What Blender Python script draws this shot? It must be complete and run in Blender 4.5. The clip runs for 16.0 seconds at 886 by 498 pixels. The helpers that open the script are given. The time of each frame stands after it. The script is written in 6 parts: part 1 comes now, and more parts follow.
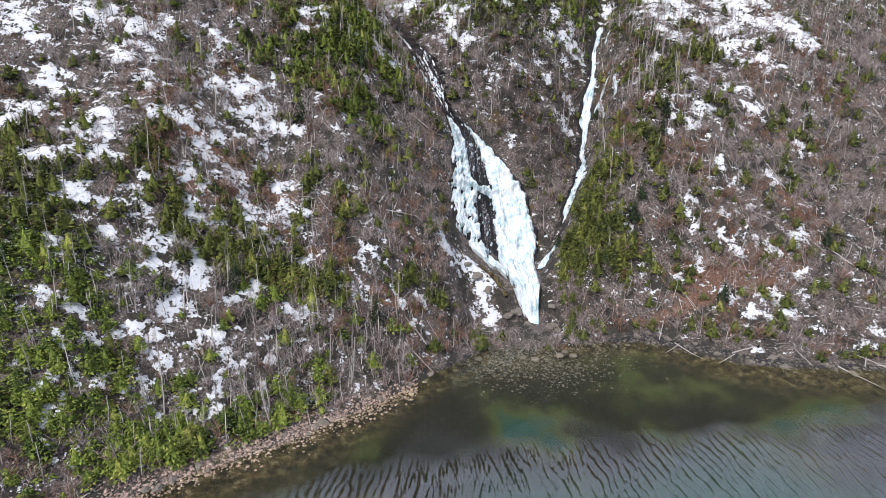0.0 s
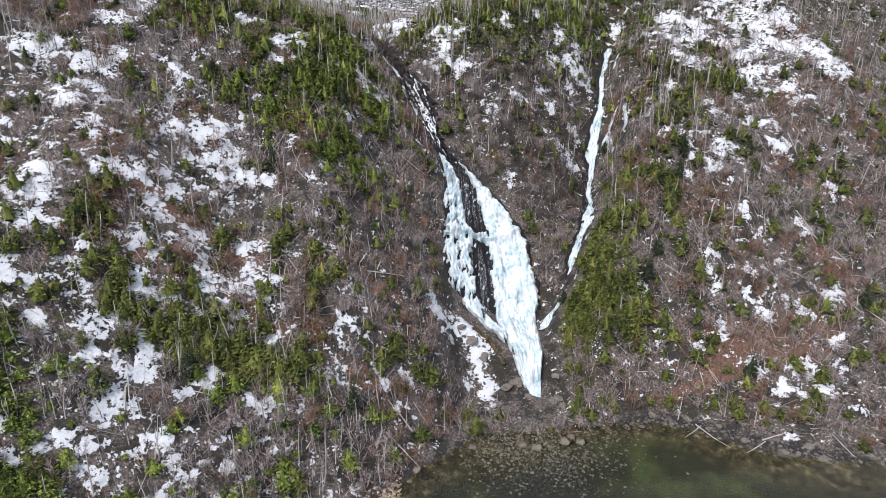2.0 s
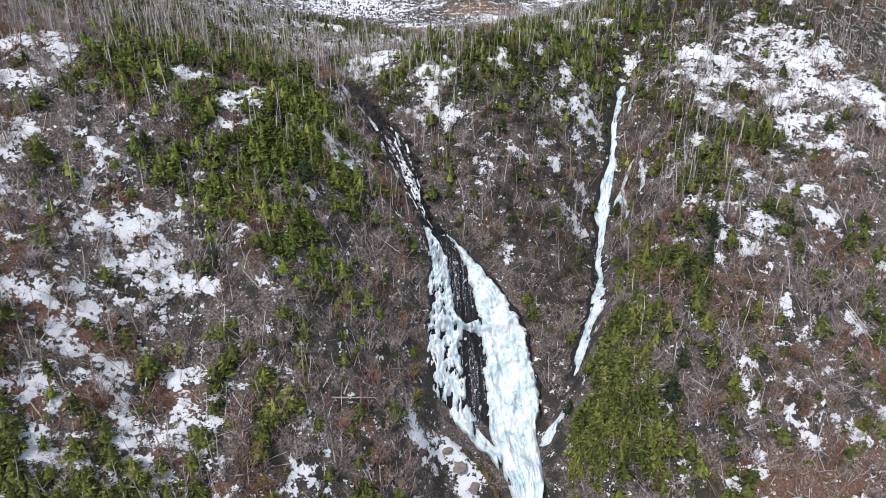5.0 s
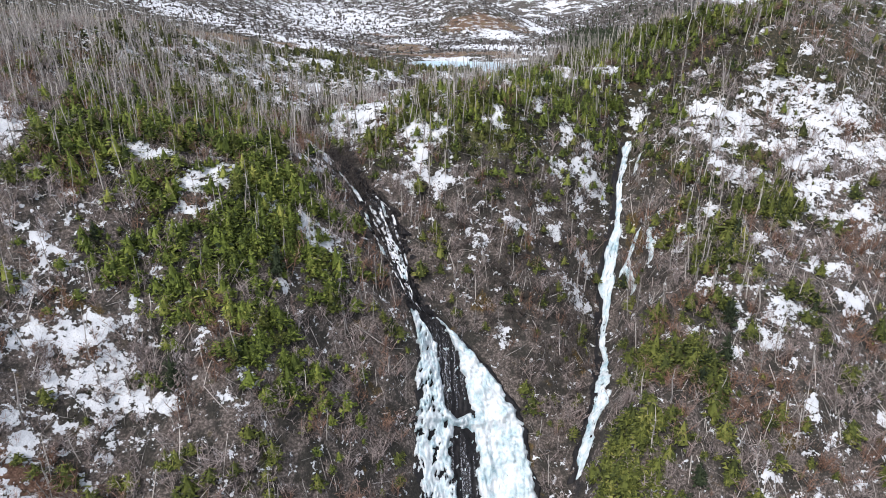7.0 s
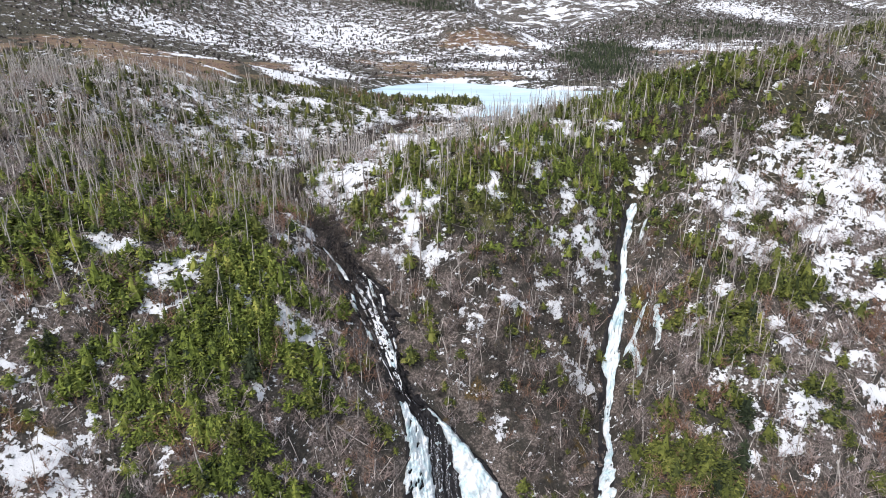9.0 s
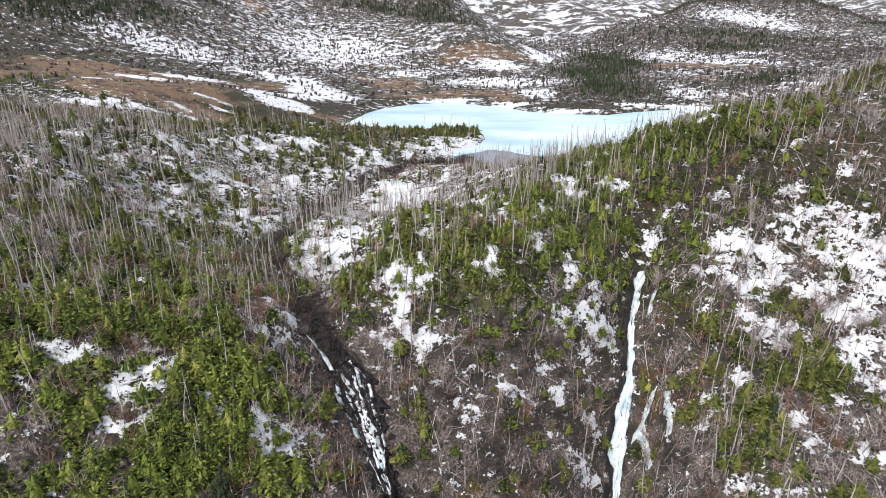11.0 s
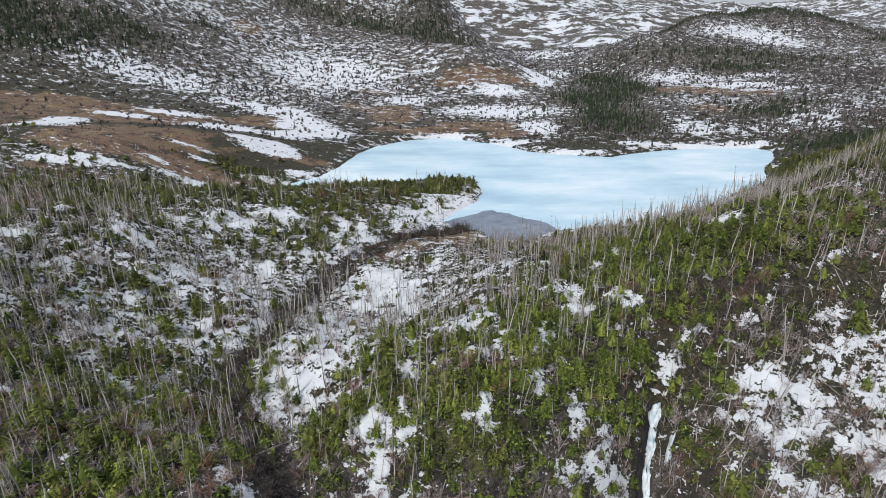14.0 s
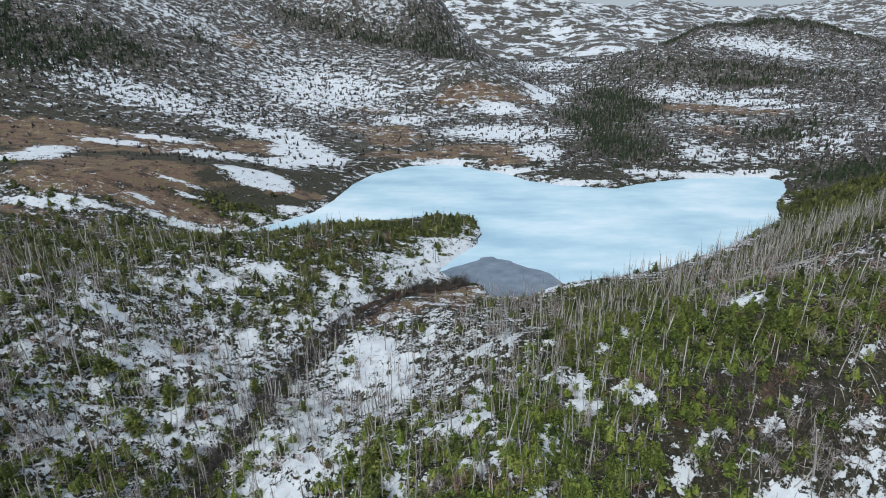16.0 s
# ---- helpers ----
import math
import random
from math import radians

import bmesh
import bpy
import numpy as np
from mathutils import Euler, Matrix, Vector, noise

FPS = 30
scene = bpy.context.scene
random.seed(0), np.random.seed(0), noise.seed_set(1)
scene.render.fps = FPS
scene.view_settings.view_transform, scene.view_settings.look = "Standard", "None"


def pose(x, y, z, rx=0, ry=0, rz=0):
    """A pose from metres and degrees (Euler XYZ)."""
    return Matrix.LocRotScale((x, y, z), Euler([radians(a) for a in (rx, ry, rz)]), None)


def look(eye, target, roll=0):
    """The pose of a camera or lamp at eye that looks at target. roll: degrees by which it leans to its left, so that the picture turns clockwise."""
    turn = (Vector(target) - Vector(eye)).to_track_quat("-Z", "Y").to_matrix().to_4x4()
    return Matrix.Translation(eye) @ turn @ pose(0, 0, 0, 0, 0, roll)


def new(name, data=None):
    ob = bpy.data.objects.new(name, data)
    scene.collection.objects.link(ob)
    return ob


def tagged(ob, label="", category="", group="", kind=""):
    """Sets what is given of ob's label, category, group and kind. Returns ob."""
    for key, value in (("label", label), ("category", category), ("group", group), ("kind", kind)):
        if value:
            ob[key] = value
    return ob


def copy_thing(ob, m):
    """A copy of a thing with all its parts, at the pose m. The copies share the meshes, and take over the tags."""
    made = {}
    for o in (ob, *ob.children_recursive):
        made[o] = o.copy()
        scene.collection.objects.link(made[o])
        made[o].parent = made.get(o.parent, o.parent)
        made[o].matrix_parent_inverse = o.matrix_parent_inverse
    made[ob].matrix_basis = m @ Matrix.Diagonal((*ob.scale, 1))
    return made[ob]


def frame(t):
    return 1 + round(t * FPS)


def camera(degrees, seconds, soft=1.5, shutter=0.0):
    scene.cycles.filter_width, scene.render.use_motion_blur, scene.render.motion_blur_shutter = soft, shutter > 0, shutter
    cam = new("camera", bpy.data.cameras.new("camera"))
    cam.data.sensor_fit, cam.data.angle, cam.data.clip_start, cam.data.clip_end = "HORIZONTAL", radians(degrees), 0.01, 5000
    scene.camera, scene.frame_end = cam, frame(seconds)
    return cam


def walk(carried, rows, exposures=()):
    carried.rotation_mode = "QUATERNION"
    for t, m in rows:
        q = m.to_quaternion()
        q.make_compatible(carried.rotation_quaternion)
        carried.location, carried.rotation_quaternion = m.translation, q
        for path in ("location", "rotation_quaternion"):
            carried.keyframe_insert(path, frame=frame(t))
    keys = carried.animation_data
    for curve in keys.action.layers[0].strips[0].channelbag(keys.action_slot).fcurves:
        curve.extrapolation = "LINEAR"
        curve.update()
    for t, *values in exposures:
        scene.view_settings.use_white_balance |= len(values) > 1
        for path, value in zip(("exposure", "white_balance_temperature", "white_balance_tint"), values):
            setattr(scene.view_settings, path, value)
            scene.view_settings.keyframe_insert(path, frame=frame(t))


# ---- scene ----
cam = camera(74.8, 16.0, soft=0.9)
METRES, EYE, TILT, LEAN, TURN = 160.0, 62.5, -18.7, 0.0, 0.0
ROWS = [
    (0.0, 0.0, 0.0, 0.0, 0.0, 0.0, 0.0),
    (0.5, 0.0035, 0.0251, 0.023, 0.0, -0.49, -0.01),
    (1.0, 0.007, 0.0499, 0.0463, 0.02, -0.54, -0.01),
    (1.5, 0.0103, 0.0749, 0.0696, 0.03, -0.52, -0.02),
    (2.0, 0.0137, 0.0999, 0.0926, 0.04, -0.61, -0.02),
    (2.5, 0.0174, 0.1242, 0.1154, 0.05, -1.24, -0.03),
    (3.0, 0.021, 0.1484, 0.1382, 0.06, -1.82, -0.03),
    (3.5, 0.0244, 0.1723, 0.1624, 0.08, -2.21, -0.01),
    (4.0, 0.0277, 0.1949, 0.1887, 0.09, -2.57, -0.01),
    (6.5, 0.045, 0.3002, 0.3192, 0.14, -2.87, 0.02),
    (7.0, 0.0484, 0.3155, 0.3436, 0.16, -2.8, 0.04),
    (7.5, 0.0512, 0.3308, 0.368, 0.17, -2.81, 0.04),
    (8.0, 0.0542, 0.3464, 0.3923, 0.19, -2.72, 0.06),
    (8.5, 0.0567, 0.3602, 0.4164, 0.19, -2.74, 0.05),
    (9.0, 0.0583, 0.3734, 0.4399, 0.18, -2.75, 0.07),
    (11.5, 0.0705, 0.4504, 0.5601, 0.32, -2.89, 0.17),
    (12.0, 0.073, 0.4682, 0.585, 0.31, -2.88, 0.18),
    (12.5, 0.0758, 0.4861, 0.6098, 0.31, -2.87, 0.18),
    (13.0, 0.0781, 0.504, 0.6344, 0.3, -2.88, 0.18),
    (13.5, 0.0809, 0.522, 0.6586, 0.32, -2.85, 0.17),
    (14.0, 0.0834, 0.5398, 0.6828, 0.33, -2.87, 0.18),
    (14.5, 0.0857, 0.5573, 0.7069, 0.32, -2.85, 0.16),
    (15.0, 0.0882, 0.5744, 0.7318, 0.33, -2.86, 0.17),
    (15.5, 0.091, 0.5917, 0.7567, 0.41, -2.85, 0.16),
    (16.0, 0.0937, 0.6085, 0.7817, 0.55, -2.85, 0.11),
]
walk(cam, [(t, pose(0, 0, EYE, TILT, LEAN, TURN) @ pose(METRES * x, METRES * y, METRES * z, 90 + pitch, roll, yaw)) for t, x, y, z, yaw, pitch, roll in ROWS],
     [(0.0, 0.57, 6400, 15), (4.0, 0.42, 6350, 15), (7.0, 0.45, 6400, 14), (9.0, 0.57, 6500, 14), (11.5, 0.48, 6700, 14), (12.5, 0.28, 6450, 11), (13.5, 0.13, 6450, 11), (15.0, -0.03, 6350, 9), (16.0, -0.08, 6080, 5)])

# ---- sky and sun: thin bright overcast ----
world = bpy.data.worlds.new("sky")
scene.world = world
world.use_nodes = True
wn, wl = world.node_tree.nodes, world.node_tree.links
sky = wn.new("ShaderNodeTexSky")
sky.sky_type, sky.sun_disc = "NISHITA", False
sky.sun_elevation, sky.sun_rotation = radians(48), radians(215)
sky.air_density, sky.dust_density, sky.ozone_density = 1.0, 3.0, 1.0
cover = wn.new("ShaderNodeMix")
cover.data_type = "RGBA"
cover.inputs["Factor"].default_value = 0.55
cover.inputs["B"].default_value = (8.7, 9.5, 10.7, 1)
wl.new(sky.outputs[0], cover.inputs["A"])
wl.new(cover.outputs["Result"], wn["Background"].inputs["Color"])
wn["Background"].inputs["Strength"].default_value = 0.088
sun_data = bpy.data.lights.new("sun", "SUN")
sun_data.energy, sun_data.angle, sun_data.color = 2.55, radians(8), (1.0, 0.975, 0.945)
sun = new("sun", sun_data)
sun.matrix_world = look((-57, -82, 111), (0, 0, 0))


# ---- materials ----
def material(name, rough=0.9):
    m = bpy.data.materials.new(name)
    m.use_nodes = True
    b = m.node_tree.nodes["Principled BSDF"]
    b.inputs["Roughness"].default_value = rough
    return m, m.node_tree.nodes, m.node_tree.links, b


def noise_tex(nodes, links, scale, detail=4.0, rough=0.55, coord=None, stretch=None):
    """Noise in world metres."""
    src = nodes.new("ShaderNodeNewGeometry").outputs["Position"] if coord is None else coord
    if stretch:
        mp = nodes.new("ShaderNodeMapping")
        mp.inputs["Scale"].default_value = stretch
        links.new(src, mp.inputs["Vector"])
        src = mp.outputs["Vector"]
    n = nodes.new("ShaderNodeTexNoise")
    n.inputs["Scale"].default_value, n.inputs["Detail"].default_value, n.inputs["Roughness"].default_value = scale, detail, rough
    links.new(src, n.inputs["Vector"])
    return n.outputs["Fac"]


def ramp(nodes, links, fac, stops):
    r = nodes.new("ShaderNodeValToRGB")
    while len(r.color_ramp.elements) < len(stops):
        r.color_ramp.elements.new(0.5)
    for e, (p, c) in zip(r.color_ramp.elements, stops):
        e.position, e.color = p, (*c, 1)
    links.new(fac, r.inputs["Fac"])
    return r.outputs["Color"]


def mixed(nodes, links, fac, a, b):
    m = nodes.new("ShaderNodeMix")
    m.data_type = "RGBA"
    for sock, v in (("Factor", fac), ("A", a), ("B", b)):
        if isinstance(v, (tuple, list)):
            m.inputs[sock].default_value = (*v, 1)
        elif isinstance(v, float):
            m.inputs[sock].default_value = v
        else:
            links.new(v, m.inputs[sock])
    return m.outputs["Result"]


def maths(nodes, links, op, a, b=0.0, clamp=False):
    m = nodes.new("ShaderNodeMath")
    m.operation, m.use_clamp = op, clamp
    for i, v in enumerate((a, b)):
        if isinstance(v, (int, float)):
            m.inputs[i].default_value = v
        else:
            links.new(v, m.inputs[i])
    return m.outputs[0]


def step(nodes, links, v, lo, hi):
    m = nodes.new("ShaderNodeMapRange")
    m.interpolation_type = "SMOOTHSTEP"
    m.inputs["From Min"].default_value, m.inputs["From Max"].default_value = lo, hi
    links.new(v, m.inputs["Value"])
    return m.outputs["Result"]


def bumped(nodes, links, bsdf, fac, strength, distance):
    b = nodes.new("ShaderNodeBump")
    b.inputs["Strength"].default_value, b.inputs["Distance"].default_value = strength, distance
    links.new(fac, b.inputs["Height"])
    links.new(b.outputs["Normal"], bsdf.inputs["Normal"])


def attribute(nodes, name, colour=False):
    a = nodes.new("ShaderNodeAttribute")
    a.attribute_name = name
    return a.outputs["Color" if colour else "Fac"]


def island(nodes):
    return nodes.new("ShaderNodeNewGeometry").outputs["Random Per Island"]


def ground_material():
    m, n, l, b = material("hillside_ground", 0.95)
    fine, mid, broad = noise_tex(n, l, 2.6, 7, 0.72), noise_tex(n, l, 0.45, 5, 0.6), noise_tex(n, l, 0.06, 4, 0.55)
    litter = ramp(n, l, fine, [(0.3, (0.012, 0.010, 0.008)), (0.46, (0.055, 0.045, 0.038)), (0.57, (0.16, 0.132, 0.118)), (0.68, (0.33, 0.29, 0.27))])
    bracken = ramp(n, l, fine, [(0.3, (0.025, 0.014, 0.009)), (0.48, (0.11, 0.058, 0.038)), (0.62, (0.2, 0.125, 0.088)), (0.74, (0.34, 0.27, 0.22))])
    moss = ramp(n, l, fine, [(0.3, (0.012, 0.015, 0.005)), (0.5, (0.08, 0.085, 0.024)), (0.7, (0.2, 0.18, 0.06))])
    wet = ramp(n, l, fine, [(0.35, (0.005, 0.005, 0.006)), (0.58, (0.025, 0.024, 0.025)), (0.75, (0.1, 0.095, 0.09))])
    split = n.new("ShaderNodeSeparateColor")
    l.new(attribute(n, "cover", True), split.inputs[0])
    wob = maths(n, l, "MULTIPLY", maths(n, l, "SUBTRACT", mid, 0.5), 2.4)

    def share(sock):
        return step(n, l, maths(n, l, "ADD", split.outputs[sock], wob), 0.3, 0.75)

    ochre = ramp(n, l, fine, [(0.34, (0.012, 0.009, 0.004)), (0.52, (0.07, 0.048, 0.015)), (0.64, (0.17, 0.1, 0.025)), (0.76, (0.26, 0.19, 0.06))])
    # dark clumps: shadowed gaps and dark shrubs, painted into the litter colour
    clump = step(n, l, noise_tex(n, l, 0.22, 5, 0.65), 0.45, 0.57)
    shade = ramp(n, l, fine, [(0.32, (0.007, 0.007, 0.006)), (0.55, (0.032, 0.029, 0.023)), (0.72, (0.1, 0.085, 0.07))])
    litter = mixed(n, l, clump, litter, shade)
    col = mixed(n, l, share(0), litter, bracken)
    col = mixed(n, l, share(1), col, moss)
    col = mixed(n, l, step(n, l, maths(n, l, "ADD", attribute(n, "ochre"), noise_tex(n, l, 0.3, 5, 0.65)), 0.62, 0.74), col, ochre)
    heath = ramp(n, l, noise_tex(n, l, 1.3, 8, 0.78), [(0.36, (0.005, 0.006, 0.003)), (0.48, (0.02, 0.02, 0.01)), (0.56, (0.05, 0.042, 0.022)), (0.66, (0.13, 0.1, 0.07))])
    col = mixed(n, l, attribute(n, "heath"), col, heath)
    bog = ramp(n, l, noise_tex(n, l, 0.14, 9, 0.8), [(0.38, (0.02, 0.017, 0.011)), (0.45, (0.075, 0.05, 0.033)), (0.51, (0.19, 0.115, 0.075)), (0.56, (0.085, 0.075, 0.032)), (0.63, (0.3, 0.2, 0.12))])
    col = mixed(n, l, step(n, l, maths(n, l, "ADD", attribute(n, "bog"), maths(n, l, "MULTIPLY", maths(n, l, "SUBTRACT", noise_tex(n, l, 0.05, 6, 0.65), 0.5), 2.2)), 0.35, 0.6), col, bog)
    scrub = ramp(n, l, noise_tex(n, l, 0.3, 8, 0.82), [(0.36, (0.008, 0.009, 0.006)), (0.47, (0.05, 0.046, 0.036)), (0.54, (0.1, 0.088, 0.078)), (0.64, (0.26, 0.235, 0.22))])
    col = mixed(n, l, attribute(n, "far"), col, scrub)
    col = mixed(n, l, share(2), col, wet)
    bed = ramp(n, l, noise_tex(n, l, 0.6, 7, 0.7), [(0.36, (0.002, 0.0018, 0.0008)), (0.46, (0.016, 0.012, 0.004)), (0.56, (0.05, 0.038, 0.014)), (0.66, (0.12, 0.1, 0.06))])
    deep = ramp(n, l, broad, [(0.4, (0.006, 0.006, 0.003)), (0.5, (0.012, 0.013, 0.005)), (0.58, (0.034, 0.042, 0.01)), (0.68, (0.006, 0.034, 0.026))])
    depth = attribute(n, "depth")
    col = mixed(n, l, step(n, l, depth, 0.02, 0.25), col, bed)
    col = mixed(n, l, step(n, l, depth, 1.2, 3.6), col, deep)
    col = mixed(n, l, step(n, l, depth, 6.6, 9.0), col, (0.004, 0.05, 0.04))
    s = maths(n, l, "ADD", attribute(n, "snow"), maths(n, l, "MULTIPLY", maths(n, l, "SUBTRACT", noise_tex(n, l, 0.5, 5, 0.62, stretch=(0.75, 1.1, 1.3)), 0.5), 4.0))
    s = maths(n, l, "ADD", s, maths(n, l, "MULTIPLY", maths(n, l, "SUBTRACT", noise_tex(n, l, 1.7, 4, 0.65), 0.5), 3.0))
    s_far = maths(n, l, "ADD", attribute(n, "snow"), maths(n, l, "MULTIPLY", maths(n, l, "SUBTRACT", noise_tex(n, l, 0.26, 9, 0.78, stretch=(0.7, 1.0, 1.0)), 0.5), 6.4))
    s = mixed(n, l, attribute(n, "distance"), s, s_far)
    s_hill = maths(n, l, "ADD", attribute(n, "snow"), maths(n, l, "MULTIPLY", maths(n, l, "SUBTRACT", noise_tex(n, l, 0.03, 9, 0.76, stretch=(0.8, 1.0, 2.5)), 0.5), 6.5))
    s = mixed(n, l, attribute(n, "hills"), s, s_hill)
    s = step(n, l, s, 0.5, 0.56)
    white = ramp(n, l, mid, [(0.3, (0.54, 0.565, 0.6)), (0.7, (0.69, 0.71, 0.73))])
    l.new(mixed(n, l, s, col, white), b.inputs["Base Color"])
    bumped(n, l, b, maths(n, l, "ADD", maths(n, l, "ADD", fine, mid), s), 0.8, 0.35)
    return m


def bark_material(name, dark, light):
    m, n, l, b = material(name, 0.9)
    grain = noise_tex(n, l, 5.0, 4, 0.6, stretch=(1, 1, 0.25))
    tone = maths(n, l, "ADD", maths(n, l, "MULTIPLY", island(n), 0.6), maths(n, l, "MULTIPLY", grain, 0.5))
    l.new(ramp(n, l, tone, [(0.2, dark), (0.85, light)]), b.inputs["Base Color"])
    return m


def twig_material(name, dark, light):
    m, n, l, b = material(name, 0.9)
    clump = noise_tex(n, l, 0.3, 4, 0.6)
    tone = maths(n, l, "ADD", maths(n, l, "MULTIPLY", island(n), 0.35), maths(n, l, "MULTIPLY", clump, 0.75))
    grey = ramp(n, l, tone, [(0.3, dark), (0.7, light)])
    rust = ramp(n, l, tone, [(0.3, (0.06, 0.03, 0.02)), (0.7, (0.26, 0.15, 0.1))])
    l.new(mixed(n, l, step(n, l, noise_tex(n, l, 0.09, 3), 0.47, 0.6), grey, rust), b.inputs["Base Color"])
    return m


def needle_material(name, dark, light, dry):
    m, n, l, b = material(name, 0.75)
    tone = maths(n, l, "ADD", maths(n, l, "MULTIPLY", island(n), 0.42), maths(n, l, "MULTIPLY", noise_tex(n, l, 0.13, 5, 0.65), 0.76))
    l.new(ramp(n, l, tone, [(0.34, dark), (0.72, light), (0.96, dry)]), b.inputs["Base Color"])
    b.inputs["Specular IOR Level"].default_value = 0.2
    return m


def ice_material():
    m, n, l, b = material("blue_white_ice", 0.42)
    v = noise_tex(n, l, 0.5, 5, 0.6, stretch=(1.0, 1.0, 0.7))
    f = noise_tex(n, l, 2.2, 5, 0.65, stretch=(1.0, 1.0, 0.6))
    tone = maths(n, l, "ADD", maths(n, l, "MULTIPLY", v, 0.7), maths(n, l, "MULTIPLY", f, 0.3))
    l.new(ramp(n, l, tone, [(0.34, (0.22, 0.36, 0.42)), (0.43, (0.46, 0.59, 0.63)), (0.55, (0.68, 0.73, 0.755))]), b.inputs["Base Color"])
    bumped(n, l, b, f, 0.7, 0.5)
    return m


def rock_material(name, dark, light, rough, scale=1.0):
    m, n, l, b = material(name, rough)
    f = noise_tex(n, l, 1.6 * scale, 7, 0.65)
    l.new(ramp(n, l, maths(n, l, "ADD", maths(n, l, "MULTIPLY", f, 0.7), maths(n, l, "MULTIPLY", island(n), 0.3)), [(0.3, dark), (0.7, light)]), b.inputs["Base Color"])
    bumped(n, l, b, f, 0.8, 0.2)
    return m


def water_material():
    m, n, l, b = material("clear_lake_water", 0.04)
    l.new(maths(n, l, "ADD", maths(n, l, "MULTIPLY", attribute(n, "open"), 1.2), 1.2), b.inputs["IOR"])
    b.inputs["Base Color"].default_value = (0.86, 0.9, 0.8, 1)
    b.inputs["Transmission Weight"].default_value = 1.0
    bumped(n, l, b, maths(n, l, "MULTIPLY", noise_tex(n, l, 1.5, 4, 0.6, stretch=(1.0, 0.28, 1)), maths(n, l, "ADD", attribute(n, "open"), 0.02)), 1.0, 0.05)
    return m


def pond_material():
    m, n, l, b = material("pond_ice", 0.45)
    tone = noise_tex(n, l, 0.05, 5, 0.6, stretch=(0.5, 1, 1))
    l.new(ramp(n, l, tone, [(0.32, (0.33, 0.49, 0.60)), (0.5, (0.46, 0.62, 0.70)), (0.68, (0.66, 0.75, 0.8))]), b.inputs["Base Color"])
    return m


GROUND, ICE, WATER, POND_ICE = ground_material(), ice_material(), water_material(), pond_material()
SNAG_BARK = bark_material("weathered_grey_wood", (0.1, 0.094, 0.09), (0.5, 0.465, 0.43))
TWIG = twig_material("grey_brown_twigs", (0.045, 0.036, 0.034), (0.38, 0.32, 0.3))
PLATEAU_BARK = bark_material("dark_weathered_wood", (0.085, 0.079, 0.073), (0.51, 0.475, 0.435))
FAR_TWIG = bark_material("far_bare_twigs", (0.024, 0.022, 0.02), (0.17, 0.15, 0.14))
VIVID_NEEDLE = needle_material("vivid_fir_needles", (0.012, 0.022, 0.008), (0.15, 0.19, 0.036), (0.35, 0.34, 0.09))
HEATH_BUSH = needle_material("dark_heath", (0.012, 0.013, 0.008), (0.05, 0.05, 0.024), (0.11, 0.09, 0.06))
GREY_TWIG = twig_material("pale_grey_twigs", (0.1, 0.09, 0.09), (0.48, 0.43, 0.42))
PLATEAU_NEEDLE = needle_material("plateau_fir_needles", (0.012, 0.017, 0.008), (0.105, 0.118, 0.03), (0.28, 0.255, 0.085))
DARK_TWIG = bark_material("dark_wet_twigs", (0.01, 0.009, 0.008), (0.115, 0.095, 0.085))
FIR_NEEDLE = needle_material("fir_needles", (0.011, 0.019, 0.008), (0.12, 0.138, 0.031), (0.3, 0.28, 0.085))
BRIGHT_NEEDLE = needle_material("young_fir_needles", (0.012, 0.023, 0.008), (0.17, 0.222, 0.04), (0.44, 0.42, 0.11))
SPRUCE_NEEDLE = needle_material("dark_spruce_needles", (0.009, 0.015, 0.008), (0.04, 0.055, 0.027), (0.085, 0.088, 0.048))
WET_ROCK = rock_material("wet_black_rock", (0.003, 0.003, 0.004), (0.022, 0.021, 0.023), 0.6)
PALE_ROCK = rock_material("pale_beach_stone", (0.12, 0.085, 0.07), (0.44, 0.34, 0.28), 0.85)
GREY_ROCK = rock_material("grey_brown_stone", (0.025, 0.022, 0.019), (0.17, 0.15, 0.125), 0.7)
MOSSY_ROCK = rock_material("mossy_brown_rock", (0.03, 0.024, 0.012), (0.16, 0.125, 0.05), 0.9)
WET_ROCK.node_tree.nodes["Principled BSDF"].inputs["Specular IOR Level"].default_value = 0.2
PEAT = rock_material("brown_peat", (0.025, 0.015, 0.01), (0.17, 0.1, 0.065), 0.95, 0.8)
FOAM, _n, _l, _b = material("white_falling_water", 0.3)
_l.new(ramp(_n, _l, noise_tex(_n, _l, 3.0, 5, 0.6, stretch=(1, 1, 0.2)), [(0.3, (0.5, 0.54, 0.58)), (0.6, (0.85, 0.87, 0.9))]), _b.inputs["Base Color"])
VEIL, _n, _l, _b = material("thin_falling_water", 0.4)
_b.inputs["Base Color"].default_value = (0.5, 0.53, 0.58, 1)
_l.new(step(_n, _l, noise_tex(_n, _l, 3.2, 5, 0.65, stretch=(1.6, 1.0, 0.16)), 0.44, 0.86), _b.inputs["Alpha"])
DARK_ICE, _n, _l, _b = material("thin_dark_ice", 0.25)
_l.new(ramp(_n, _l, noise_tex(_n, _l, 0.2, 4), [(0.3, (0.10, 0.13, 0.17)), (0.7, (0.19, 0.22, 0.27))]), _b.inputs["Base Color"])

